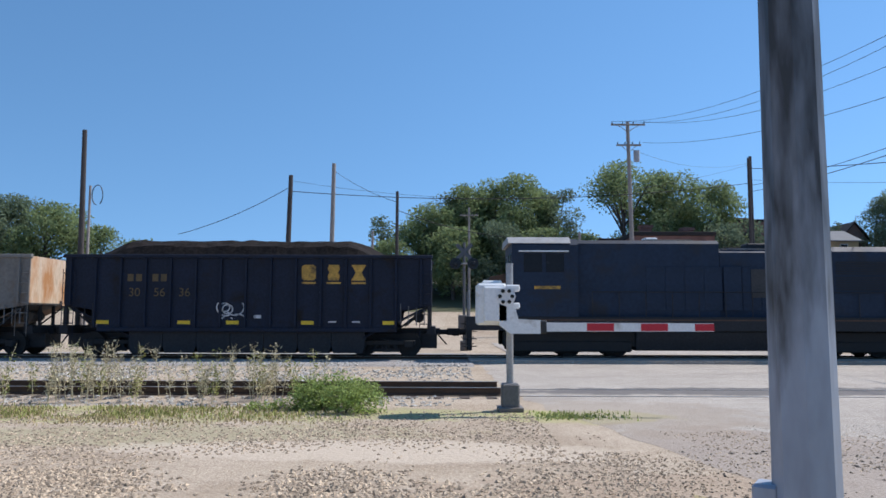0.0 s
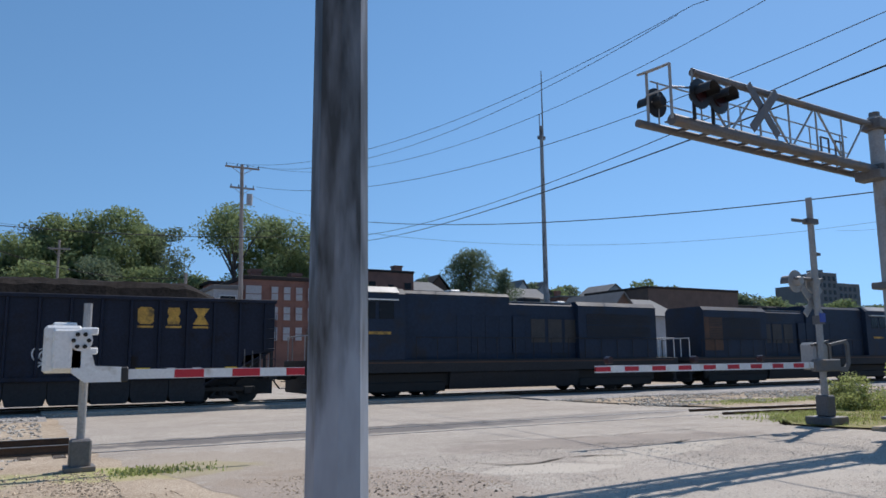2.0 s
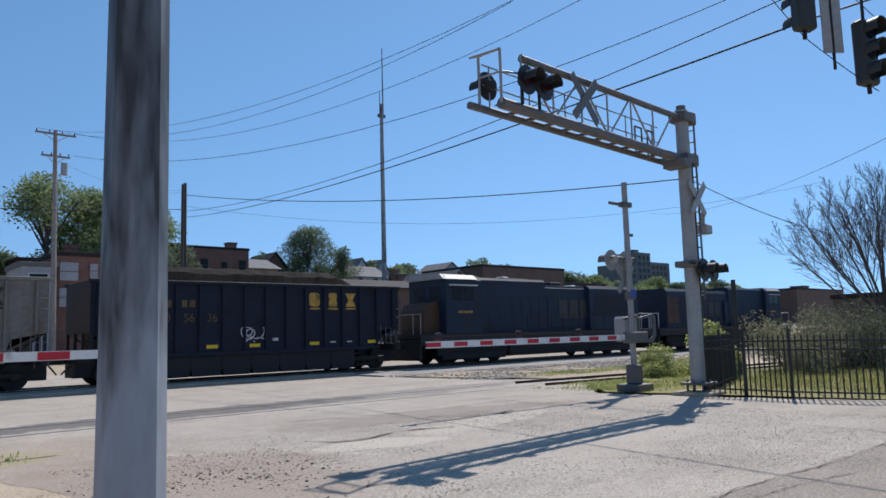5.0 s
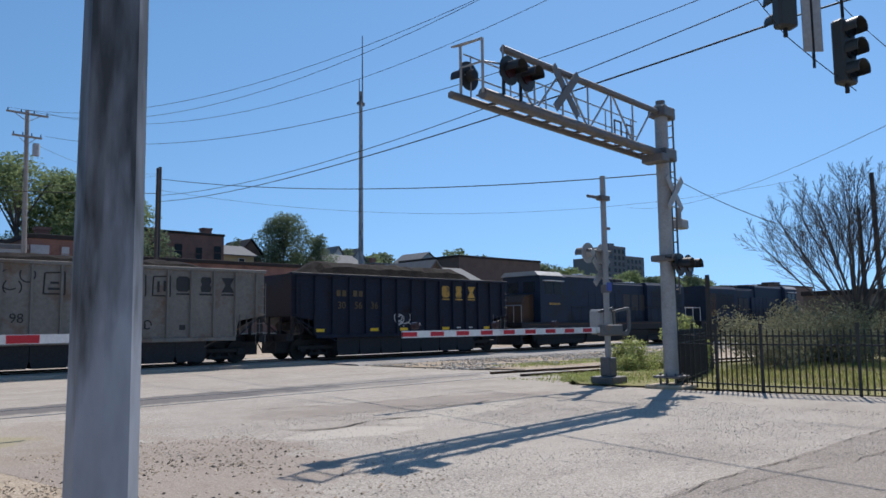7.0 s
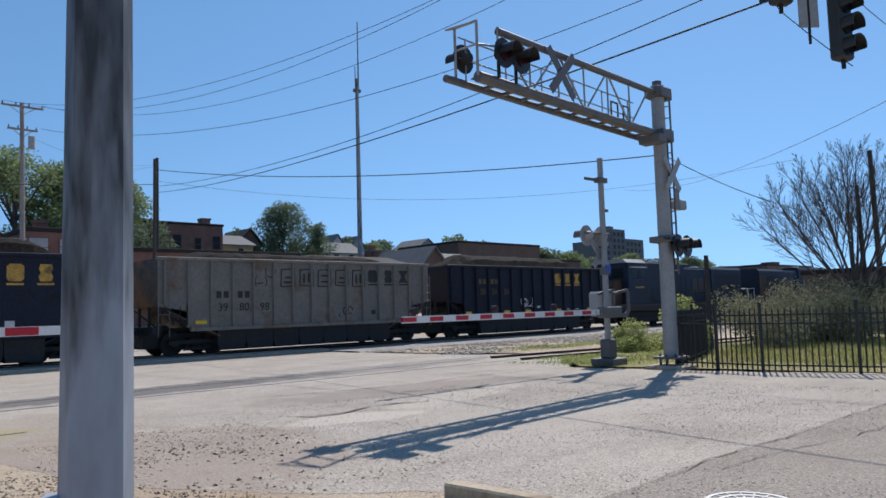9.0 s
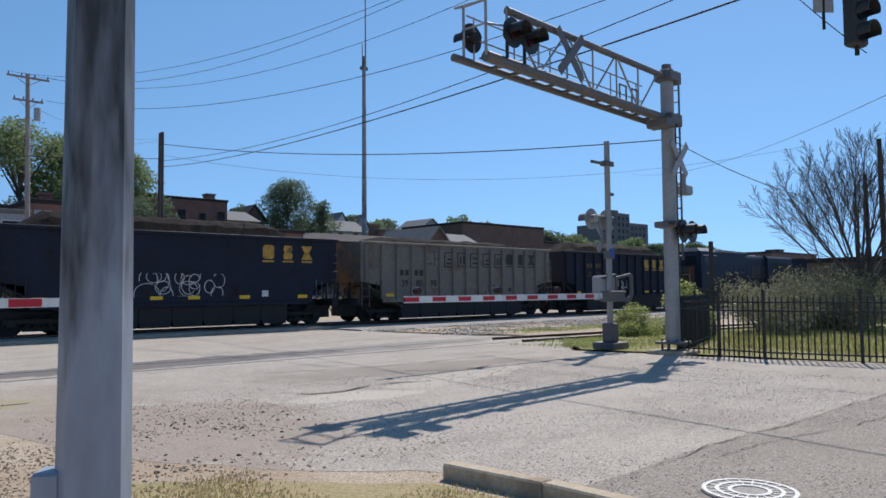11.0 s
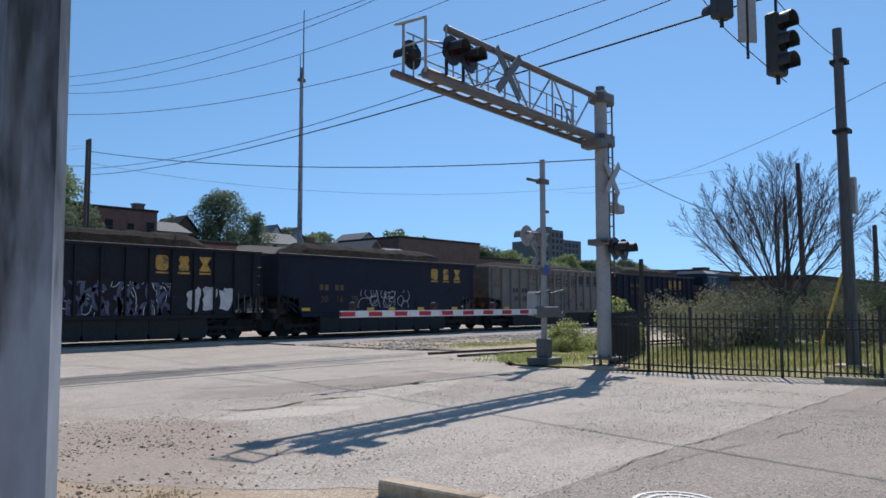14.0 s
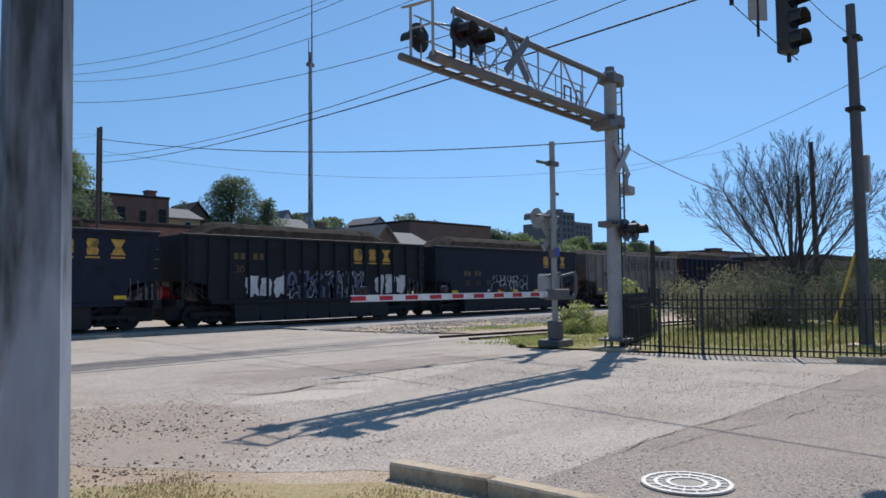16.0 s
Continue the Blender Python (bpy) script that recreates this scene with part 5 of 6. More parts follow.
# ---- trees and scrub ----
def leaf_cloud(blobs, per, size, seed, squash=1.0):
    """Many small leaf facets round the surface and inside of the given blobs (centre, radius)."""
    r = random.Random(seed)
    v, f = [], []
    for (cx, cy, cz), rad in blobs:
        for _ in range(max(6, int(per * rad * rad))):
            d = Vector((r.gauss(0, 1), r.gauss(0, 1), r.gauss(0, 1))).normalized() * rad * r.uniform(0.45, 1.08)
            p = Vector((cx + d.x, cy + d.y, cz + d.z * squash))
            a = Vector((r.gauss(0, 1), r.gauss(0, 1), r.gauss(0, 0.7))).normalized()
            b = a.cross(Vector((r.gauss(0, 1), r.gauss(0, 1), r.gauss(0, 1)))).normalized()
            s = size * r.uniform(0.5, 1.35)
            k = len(v)
            v += [p - a * s, p + b * s * 0.55, p + a * s, p - b * s * 0.55]
            f.append((k, k + 1, k + 2, k + 3))
    return v, f


def tree(x, y, top, width, seed, label="leafy green deciduous tree on the hillside", leaf=LEAF, bare=0.35, density=135, size=0.165, base=None):
    r = random.Random(seed)
    z0 = height(x, y) if base is None else base
    hh = top - z0
    t = thing("tree", label, "tree", x, y, z0)
    bm = B()
    tw = 0.022 * hh + 0.05
    bend = Vector((r.uniform(-0.3, 0.3), r.uniform(-0.3, 0.3), hh * 0.62))
    rod(bm, (0, 0, -0.4), bend * 0.5, tw, tw * 0.75, 7)
    rod(bm, bend * 0.5, bend, tw * 0.75, tw * 0.45, 7)
    blobs = []
    n = 14 + int(width * 2.2)
    for k in range(n):
        a = r.uniform(0, 6.28)
        u = (k + 0.5) / n
        zz = hh * (bare + (0.97 - bare) * u)
        prof = math.sin(math.pi * min(1, 0.18 + 0.74 * u)) ** 0.7
        rr = width / 2 * prof * r.uniform(0.25, 0.9)
        rad = width * r.uniform(0.13, 0.23) * (0.75 + 0.4 * prof)
        c = Vector((rr * math.cos(a), rr * math.sin(a), min(zz, hh - rad * 0.8)))
        blobs.append((c, rad))
        if k % 2 == 0:
            st = bend * min(1, c.z / bend.z * 0.62)
            rod(bm, st, c, tw * 0.35, tw * 0.1, 5)
    part("trunk", bm, BARK, t)
    v, f = leaf_cloud(blobs, density, size, seed + 1, 0.85)
    me = bpy.data.meshes.new("crown")
    me.from_pydata(v, [], f)
    me.materials.append(leaf)
    part("crown", me, leaf, t)
    return t


def bush(x, y, w, hgt, seed, label, leaf=LEAF, size=0.07, density=260, name="bush", base=0.0, depth=None):
    r = random.Random(seed)
    t = thing(name, label, "bush", x, y, base)
    bm = B()
    blobs = []
    dd = depth or w
    for k in range(max(7, int(9 * max(1, w / 2.5)))):
        px, py = r.uniform(-0.5, 0.5) * w, r.uniform(-0.5, 0.5) * dd
        e = max(0.25, 1 - (2 * px / w) ** 2 * 0.7)
        rad = r.uniform(0.2, 0.34) * min(w, hgt * 1.6, dd * 1.5)
        c = Vector((px * 0.85, py * 0.85, max(rad * 0.5, (hgt * e - rad) * r.uniform(0.4, 1.0))))
        blobs.append((c, rad))
        rod(bm, (px * 0.4, py * 0.4, -0.05), c, 0.02, 0.008, 5)
    part("stem_cluster", bm, BARK, t)
    v, f = leaf_cloud(blobs, density, size, seed + 1, 0.9)
    me = bpy.data.meshes.new("foliage")
    me.from_pydata(v, [], f)
    me.materials.append(leaf)
    part("foliage", me, leaf, t)


def bare_tree(x, y, hgt, spread, seed, label, stems=12):
    r = random.Random(seed)
    t = thing("bare_tree", label, "tree", x, y, 0)

    def tube(v, f, p, q, r0, r1, n):
        d = (q - p).normalized()
        a = d.orthogonal().normalized()
        b = d.cross(a)
        k = len(v)
        for c, rr in ((p, r0), (q, r1)):
            v.extend(c + (a * math.cos(6.283 * i / n) + b * math.sin(6.283 * i / n)) * rr for i in range(n))
        f.extend((k + i, k + (i + 1) % n, k + n + (i + 1) % n, k + n + i) for i in range(n))

    def grow(v, f, p, d, length, rad, lvl):
        """One crooked limb that bends upwards and throws off shorter ones on the way."""
        n = (8, 7, 5, 4)[lvl]
        side = r.uniform(0, 6.28)
        for k in range(n):
            q = p + d * length / n
            r1 = max(0.007, rad * (1 - 0.75 * (k + 1) / n))
            tube(v, f, p, q, max(0.007, rad * (1 - 0.75 * k / n)), r1, 6 if lvl < 1 else 4 if lvl < 2 else 3)
            p = q
            if lvl < 3 and (lvl > 0 or k > 1):
                for _ in range(1):
                    side += 2.4 + r.uniform(-0.5, 0.5)
                    a = d.orthogonal().normalized()
                    a.rotate(Matrix.Rotation(side, 3, d))
                    e = (d * 0.8 + a * r.uniform(0.3, 0.55) + Vector((0, 0, 0.06))).normalized()
                    grow(v, f, p, e, length * (1 - 0.8 * k / n) * r.uniform(0.5, 0.68), r1 * 0.62, lvl + 1)
            d = (d + Vector((r.gauss(0, 0.045), r.gauss(0, 0.045), 0.05))).normalized()
    v, f = [], []
    tube(v, f, Vector((0, 0, -0.2)), Vector((0.05, 0, 1.0)), 0.17, 0.14, 8)
    tube(v, f, Vector((0.05, 0, 1.0)), Vector((0, 0.05, hgt * 0.3)), 0.14, 0.09, 8)
    me = bpy.data.meshes.new("trunk")
    me.from_pydata(v, [], f)
    me.materials.append(BARK)
    part("trunk", me, BARK, t)
    for k in range(stems):
        a = k * 2.4 + 0.4
        w = spread * ((k + 0.3) / stems) ** 0.7
        z0 = hgt * (0.28 - 0.13 * k / stems)
        v, f = [], []
        grow(v, f, Vector((0, 0, z0)), Vector((math.cos(a) * w, math.sin(a) * w, 1)).normalized(), (hgt - z0) * (0.98 - 0.16 * (w / spread) ** 2), 0.055, 0)
        me = bpy.data.meshes.new("limb")
        me.from_pydata(v, [], f)
        me.materials.append(BARK)
        part("limb", me, BARK, t)


def blades(name, areas, count, hgt, material, label, seed, wide=0.006, lean=0.35):
    """Tufts of grass: single crooked blades."""
    r = random.Random(seed)
    v, f = [], []
    tot = sum((a[1] - a[0]) * (a[3] - a[2]) for a in areas)
    for x0, x1, y0, y1, z in areas:
        for _ in range(int(count * (x1 - x0) * (y1 - y0) / tot)):
            x, y = r.uniform(x0, x1), r.uniform(y0, y1)
            if noise.noise((x * 0.8, y * 0.8, seed)) < r.uniform(-0.45, 0.3):
                continue
            ex = min(1, 4 * min((x - x0) / (x1 - x0), (x1 - x) / (x1 - x0), (y - y0) / (y1 - y0), (y1 - y) / (y1 - y0)))
            if r.random() > ex:
                continue
            a = r.uniform(0, 6.28)
            s = hgt * r.uniform(0.4, 1.25)
            w = wide * r.uniform(0.6, 1.6)
            dx, dy = math.cos(a), math.sin(a)
            b = r.uniform(0, lean) * s
            k = len(v)
            v += [(x - dy * w, y + dx * w, z), (x + dy * w, y - dx * w, z), (x + dx * b * 0.4 + dy * w * 0.7, y + dy * b * 0.4 - dx * w * 0.7, z + s * 0.6), (x + dx * b, y + dy * b, z + s)]
            f += [(k, k + 1, k + 2), (k, k + 2, k + 3)]
    sheet(name, v, f, material, label, "grass", "stuff")


def stalks():
    r = random.Random(21)
    for k in range(84):
        x = r.choice((-9.2, -7.6, -6.9, -6.2, -5.1, -4.6, -3.9, -3.0, -11, -12.5)) + r.gauss(0, 0.35)
        y = r.uniform(14.4, 15.9)
        hgt = r.uniform(0.5, 1.15)
        t = thing("weed_stalk", "tall dry branching weed by the siding", "weed", x, y, 0, group="dry weeds by the siding")
        bm = B()
        top = Vector((r.gauss(0, 0.1), r.gauss(0, 0.1), hgt))
        rod(bm, (0, 0, -0.03), top, 0.008, 0.004, 4)
        for j in range(9):
            p = top * r.uniform(0.3, 0.95)
            rod(bm, p, p + Vector((r.gauss(0, 0.12), r.gauss(0, 0.12), r.uniform(0.05, 0.25))), 0.005, 0.002, 4, False)
        part("stem", bm, STALK, t)
        v, f = leaf_cloud([(top * u, 0.12) for u in (0.3, 0.45, 0.6, 0.75, 0.95)], 1300, 0.028, k)
        me = bpy.data.meshes.new("seed_heads")
        me.from_pydata(v, [], f)
        me.materials.append(STALK if k % 4 else GRASS)
        part("seed_heads", me, STALK, t)


# wooded slope behind the train
for i, (x, y, top, w) in enumerate(((-51, 86, 15.8, 11), (-45, 84, 14.6, 9), (-39.5, 86, 12.2, 7), (-58, 86, 16, 12), (-66, 88, 15, 12), (-36, 88, 10.8, 6),
                                    (-7, 86, 13.4, 4.5), (-2, 85, 14.6, 7.5), (3, 87, 17.4, 8.5), (0.4, 88, 16.2, 7), (5.8, 88, 18.3, 7), (8.5, 86, 18.5, 8.5), (13.5, 88, 17.0, 7.5), (26.3, 86, 18.8, 10), (31, 87, 17.6, 9.5), (34.5, 84, 13.0, 5), (-5, 80, 10.0, 6), (1, 80, 11.5, 7), (6, 79, 12.0, 7), (11, 80, 11.5, 6.5), (15.5, 80, 10.5, 5), (30, 80, 12.0, 6), (17.2, 90, 12.0, 6), (23.4, 90, 15.4, 7), (-10, 84, 9.5, 5), (5.5, 90, 17.0, 8), (11, 91, 17.4, 8), (28.5, 92, 16.5, 8), (0, 92, 14.5, 8))):
    tree(x, y, top, w, 100 + i, leaf=LEAF if i % 3 else LEAF2, bare=0.16)
tree(20.2, 84, 19.4, 8.5, 140, "tall thin-crowned tree with a bare trunk on the hillside", LEAF, 0.66, 60)
tree(67.5, 111, 20.9, 9.5, 150, "round leafy tree among houses on the hill", LEAF2, 0.2)
tree(74.2, 110, 17.6, 6.2, 151, "round leafy tree among houses on the hill", LEAF2, 0.15)
tree(59.5, 112, 16.2, 3.2, 152, "small dark conifer-shaped tree by a house", LEAF2, 0.1)
for i, (x, y, top, w) in enumerate(((96, 132, 18.0, 9), (103, 133, 17.4, 8), (109, 136, 18.4, 9), (130, 134, 20.2, 9), (143, 136, 19.6, 9), (150, 140, 19.0, 8), (222, 150, 17, 12), (235, 152, 20, 13), (248, 150, 18.4, 12), (262, 152, 19.2, 14), (276, 150, 20, 13), (292, 152, 19.0, 13), (308, 152, 16.8, 12), (190, 150, 17.5, 10), (176, 148, 17.0, 9), (330, 150, 15, 14), (150, 121, 16.6, 11), (161, 122, 16.2, 11), (172, 124, 15, 11), (184, 124, 13.6, 11), (199, 126, 12.4, 12), (118, 112, 13.2, 8), (127, 113, 13.6, 8), (84, 126, 15.0, 7), (78.5, 124, 15.4, 6))):
    tree(x, y, top, w, 170 + i, "distant leafy tree on the hill", LEAF if i % 2 else LEAF2, 0.1, 24, 0.42)

bush(-1.85, 13.4, 1.6, 0.82, 300, "dense low green weed bush on gravel", LEAFG, 0.028, 7500)
bush(-3.1, 13.1, 1.5, 0.26, 301, "low green weeds on gravel", LEAFG, 0.026, 7000)
bush(22.5, 12.5, 1.5, 2.3, 302, "bright yellow-green shrub behind the fence", LEAFY, 0.05, 2600)
bush(23.6, 12.7, 1.0, 1.9, 303, "bright yellow-green shrub behind the fence", LEAFY, 0.05, 2600)
bush(24.3, 15.2, 1.7, 1.3, 304, "pale green grassy shrub beside the gate", LEAFY, 0.04, 3000)
bush(23.4, 14.6, 1.3, 0.8, 305, "pale green grassy shrub beside the gate", LEAFY, 0.04, 3000)
for i, (x, y, w, hh) in enumerate(((27.0, 11.6, 3.0, 2.2), (29.4, 12.4, 3.5, 2.7), (31.0, 11.0, 3.6, 2.5), (33.0, 11.8, 3.8, 2.9), (35.0, 9.5, 3.8, 2.9), (36.6, 7.6, 3.6, 3.4), (38.2, 5.4, 3.8, 3.9), (39.5, 3.0, 4.0, 4.1), (40.5, 9.5, 4.5, 3.6), (43, 12, 5, 3.6))):
    bush(x, y, w, hh, 310 + i, "tangled grey-green scrub behind the fence", HEDGE if x > 36 else SCRUB, 0.05, 900 if x < 36 else 700, "scrub")
bare_tree(34.4, 11.0, 7.5, 1.2, 331, "leafless spreading tree rising out of scrub", 22)
bare_tree(43.5, 6.5, 6.6, 1.0, 335, "leafless slender tree behind scrub")
stalks()
blades("verge_grass", [(2.3, 5.1, 2.4, 4.9, 0.0), (2.2, 4.0, 4.6, 6.6, 0.0)], 30000, 0.034, DRYGRASS, "dry yellow grass behind the kerb", 31)
blades("verge_green_grass", [(2.4, 5.0, 2.6, 4.8, 0.0), (2.2, 3.8, 4.8, 6.4, 0.0)], 5000, 0.024, GRASS, "green grass in the dry verge", 32)
blades("siding_grass", [(-12, -1.0, 11.4, 14.6, 0.0), (-10, -3.5, 12.2, 14.2, 0.0)], 14000, 0.05, DRYGRASS, "dry yellow grass along the siding", 33, 0.012)
blades("siding_weeds", [(-14, -1.2, 12.3, 14.2, 0.0)], 9000, 0.075, GRASS, "fresh green weeds along the siding", 37, 0.012)
blades("gate_grass", [(1.4, 3.3, 12.3, 13.6, 0.005), (1.5, 2.8, 12.5, 13.4, 0.005), (-0.6, 1.0, 17.8, 19.6, 0.0), (21.5, 32, 18.2, 20.6, 0.03), (17.0, 24, 11.2, 15.4, 0.02), (18.6, 30, 14.0, 16.0, 0.02)], 36000, 0.055, LEAFY, "yellow-green grass tufts by the gates", 34, 0.014)
blades("lawn_grass", [(18.2, 34, 1.5, 13.5, 0.02)], 42000, 0.12, GRASS, "uncut lawn behind the fence", 35, 0.011)
blades("lawn_dry_grass", [(18.2, 30, 2, 12, 0.02)], 12000, 0.1, DRYGRASS, "dry blades in the lawn", 36, 0.01)


# ---- buildings on the hill ----
def window(parent, x, y, z, w, hgt, frame_paint=None, pane_paint=GLASS):
    bm = B()
    box(bm, x - w / 2 - 0.1, x + w / 2 + 0.1, y - 0.06, y + 0.02, z - hgt / 2 - 0.1, z + hgt / 2 + 0.1)
    wd = part("window", bm, frame_paint or SIDING, parent, "" if frame_paint else "pale framed window")
    bm = B()
    box(bm, x - w / 2, x + w / 2, y - 0.09, y - 0.062, z - hgt / 2, z - 0.03)
    part("pane", bm, pane_paint, wd)
    bm = B()
    box(bm, x - w / 2, x + w / 2, y - 0.09, y - 0.062, z + 0.03, z + hgt / 2)
    part("pane", bm, pane_paint, wd)


def house(x0, x1, y, depth, eave, label, wall, roof, style="flat", ridge=0.0, wins=(), chimneys=(), name="house", turn=0):
    """A building with its front along x at y; storeys by windows (x, z, w, h)."""
    zg = min(height(x0, y), height(x1, y + depth)) - 1.0
    cx = (x0 + x1) / 2
    t = thing(name, label, "building", cx, y, 0, turn)
    w = (x1 - x0) / 2
    bm = B()
    box(bm, -w, w, 0, depth, zg, eave)
    part("wall", bm, wall, t)
    bm = B()
    if style == "flat":
        box(bm, -w - 0.12, w + 0.12, -0.12, depth + 0.12, eave, eave + 0.35, 0.03)
        box(bm, -w + 0.2, w - 0.2, 0.2, depth - 0.2, eave + 0.02, eave + 0.38)
    elif style == "side":
        prism(bm, [(-0.5, eave - 0.15), (depth / 2, ridge), (depth + 0.5, eave - 0.15), (depth + 0.5, eave), (depth / 2, ridge + 0.2), (-0.5, eave)], -w - 0.4, w + 0.4, "x")
    elif style == "gable":
        prism(bm, [(-w - 0.4, eave - 0.15), (0, ridge), (w + 0.4, eave - 0.15), (w + 0.4, eave + 0.05), (0, ridge + 0.22), (-w - 0.4, eave + 0.05)], -0.4, depth + 0.4, "y")
    rf = part("roof", bm, roof, t)
    if style == "gable":
        bm = B()
        prism(bm, [(-w, eave), (w, eave), (0, ridge)], 0.0, depth, "y")
        part("gable", bm, wall, t)
    if style == "side":
        bm = B()
        prism(bm, [(0, eave), (depth, eave), (depth / 2, ridge)], -w, w, "x")
        part("gable", bm, wall, t)
    for px, pz, ww, wh in wins:
        window(t, px - cx, 0, pz, ww, wh, wall if wall in (BRICK, BRICK2) else None, GREYSIDE if "pale" in label and wall is BRICK else GLASS)
    for px, pw, pz in chimneys:
        bm = B()
        box(bm, px - cx - pw / 2, px - cx + pw / 2, depth * 0.3, depth * 0.3 + pw, eave - 0.5, pz)
        box(bm, px - cx - pw / 2 - 0.1, px - cx + pw / 2 + 0.1, depth * 0.3 - 0.1, depth * 0.3 + pw + 0.1, pz - 0.25, pz)
        part("chimney", bm, wall, rf)
    return t


house(38.2, 51.0, 100, 12, 14.6, "long dark red brick house with chimneys", BRICK, ROOFD, wins=[(44.2, 12.2, 1.1, 1.9), (47.2, 11.9, 0.9, 1.8), (50.0, 12.2, 1.1, 1.9), (41.0, 12.2, 1.1, 1.9), (44.2, 8.8, 1.1, 1.7), (50.0, 8.8, 1.1, 1.7)], chimneys=[(41.5, 2.0, 15.6), (47.8, 1.1, 15.4), (50.2, 1.3, 16.2)])
house(33.0, 38.0, 101, 10, 12.6, "low dark brick rear wing", BRICK, ROOFD)
house(52.0, 58.6, 105, 9, 12.6, "small tan house with a shed roof", TAN, ROOFG, "side", 14.3, wins=[(56.5, 11.4, 0.9, 1.3)])
house(59.8, 64.0, 112, 8, 13.4, "dark gabled house behind trees", BRICK2, ROOFD, "gable", 16.0, wins=[(62, 12.3, 1.2, 1.4)])
house(16.0, 23.6, 76, 8, 9.4, "brick building with white window panels", BRICK, ROOFD, wins=[(17.5, 7.6, 1.2, 1.8), (20.0, 7.6, 1.2, 1.8), (22.4, 7.6, 1.2, 1.8)])
# the two wide windows are added for a lit white shape on the left
house(15.9, 22.6, 62, 8, 8.5, "dark brick building with pale window panes", BRICK, ROOFD, wins=[(x, z, 0.55, 1.1) for z in (7.4, 5.7, 4.0) for x in (18.55, 19.62, 20.68, 21.75)] + [(16.75, 7.3, 1.3, 1.4), (16.75, 5.3, 1.3, 1.4)], chimneys=[(17.6, 0.9, 9.7), (21.2, 0.9, 9.5)])
house(13.3, 15.6, 61, 5, 7.5, "small grey garage beside a brick building", GREYSIDE, ROOFG, wins=[(14.4, 6.4, 1.2, 1.1)])
house(27.5, 33.5, 84, 9, 10.6, "low brick house on the slope", BRICK2, ROOFD, "side", 12.4, wins=[(29.5, 9.4, 1.0, 1.4)])
house(24.5, 41.0, 64, 9, 7.4, "long low brick shed beyond the tracks", BRICK, ROOFD, wins=[(27, 6.2, 1.0, 1.2), (31, 6.2, 1.0, 1.2), (36, 6.2, 1.0, 1.2)])
house(42.0, 57.0, 66, 9, 7.0, "long low dark shed beyond the tracks", BRICK2, ROOFD, "side", 8.0)
house(66.5, 74.5, 70.5, 10, 7.0, "low grey-roofed shed beyond the tracks", GREYSIDE, ROOFG, "side", 9.3)
house(62.0, 66.4, 69.4, 10, 7.0, "gabled end of a grey-roofed shed", BRICK2, ROOFG, "gable", 9.6)
house(79.0, 98.0, 80, 14, 11.7, "tall dark brown brick warehouse", BRICK2, ROOFD)
house(98.1, 112.0, 82, 12, 9.6, "low dark brown warehouse wing", BRICK2, ROOFD)
house(90.5, 94.0, 130, 8, 15.6, "white clapboard house on the hill", SIDING, ROOFG, "gable", 18.2, wins=[(92.2, 14.6, 1.0, 1.5)])
house(95.0, 98.6, 129, 8, 15.4, "grey clapboard house on the hill", GREYSIDE, ROOFG, "gable", 17.9, wins=[(96.8, 14.4, 1.0, 1.5)])
house(99.0, 108.0, 126, 8, 14.6, "brick row house on the hill", BRICK, ROOFG, "flat", chimneys=[(100.5, 1.0, 16.2)])
house(81.0, 89.5, 118, 8, 13.2, "white house with a grey roof on the hill", SIDING, ROOFG, "side", 15.4, wins=[(83.5, 12.2, 1.0, 1.4), (87, 12.2, 1.0, 1.4)])
house(114.0, 122.0, 130, 9, 15.6, "pale blue-grey house on the hill", GREYSIDE, ROOFG, "gable", 18.4, wins=[(118, 14.6, 1.0, 1.5)])
house(152.0, 176.0, 138, 12, 16.0, "dark brick block on the hill", BRICK, ROOFD)


def tower():
    t = thing("apartment_tower", "grey apartment tower block on the far hill", "building", 0, 200, 0)
    for name, x0, x1, top in (("wing", 286, 298, 31.4), ("core", 298, 309, 37.4), ("wing", 309, 325, 33.2)):
        bm = B()
        box(bm, x0, x1, 0, 14, 8, top, 0.1)
        w = part(name, bm, mat("tower_panel", (0.17, 0.165, 0.17), 0.85, 0, 0.15, 0.3, 3), t)
        for z in range(5):
            for k in range(int((x1 - x0) / 3.4)):
                bm = B()
                xx = x0 + 1.2 + k * 3.4
                box(bm, xx, xx + 1.7, -0.1, -0.02, top - 3.4 - z * 3.0, top - 1.6 - z * 3.0)
                part("window", bm, GLASS, w)
    bm = B()
    box(bm, 300, 304, 3, 8, 37.4, 39.0)
    part("plant_room", bm, ROOFG, t)


tower()
house(163, 188, 70, 14, 9.2, "flat grey commercial building in the distance", BRICK2, ROOFD, chimneys=[(178, 3.0, 10.6)])
house(60.0, 110, 17, 6, 3.5, "long low tan wall building behind scrub", TANGREY, ROOFD, name="shed")


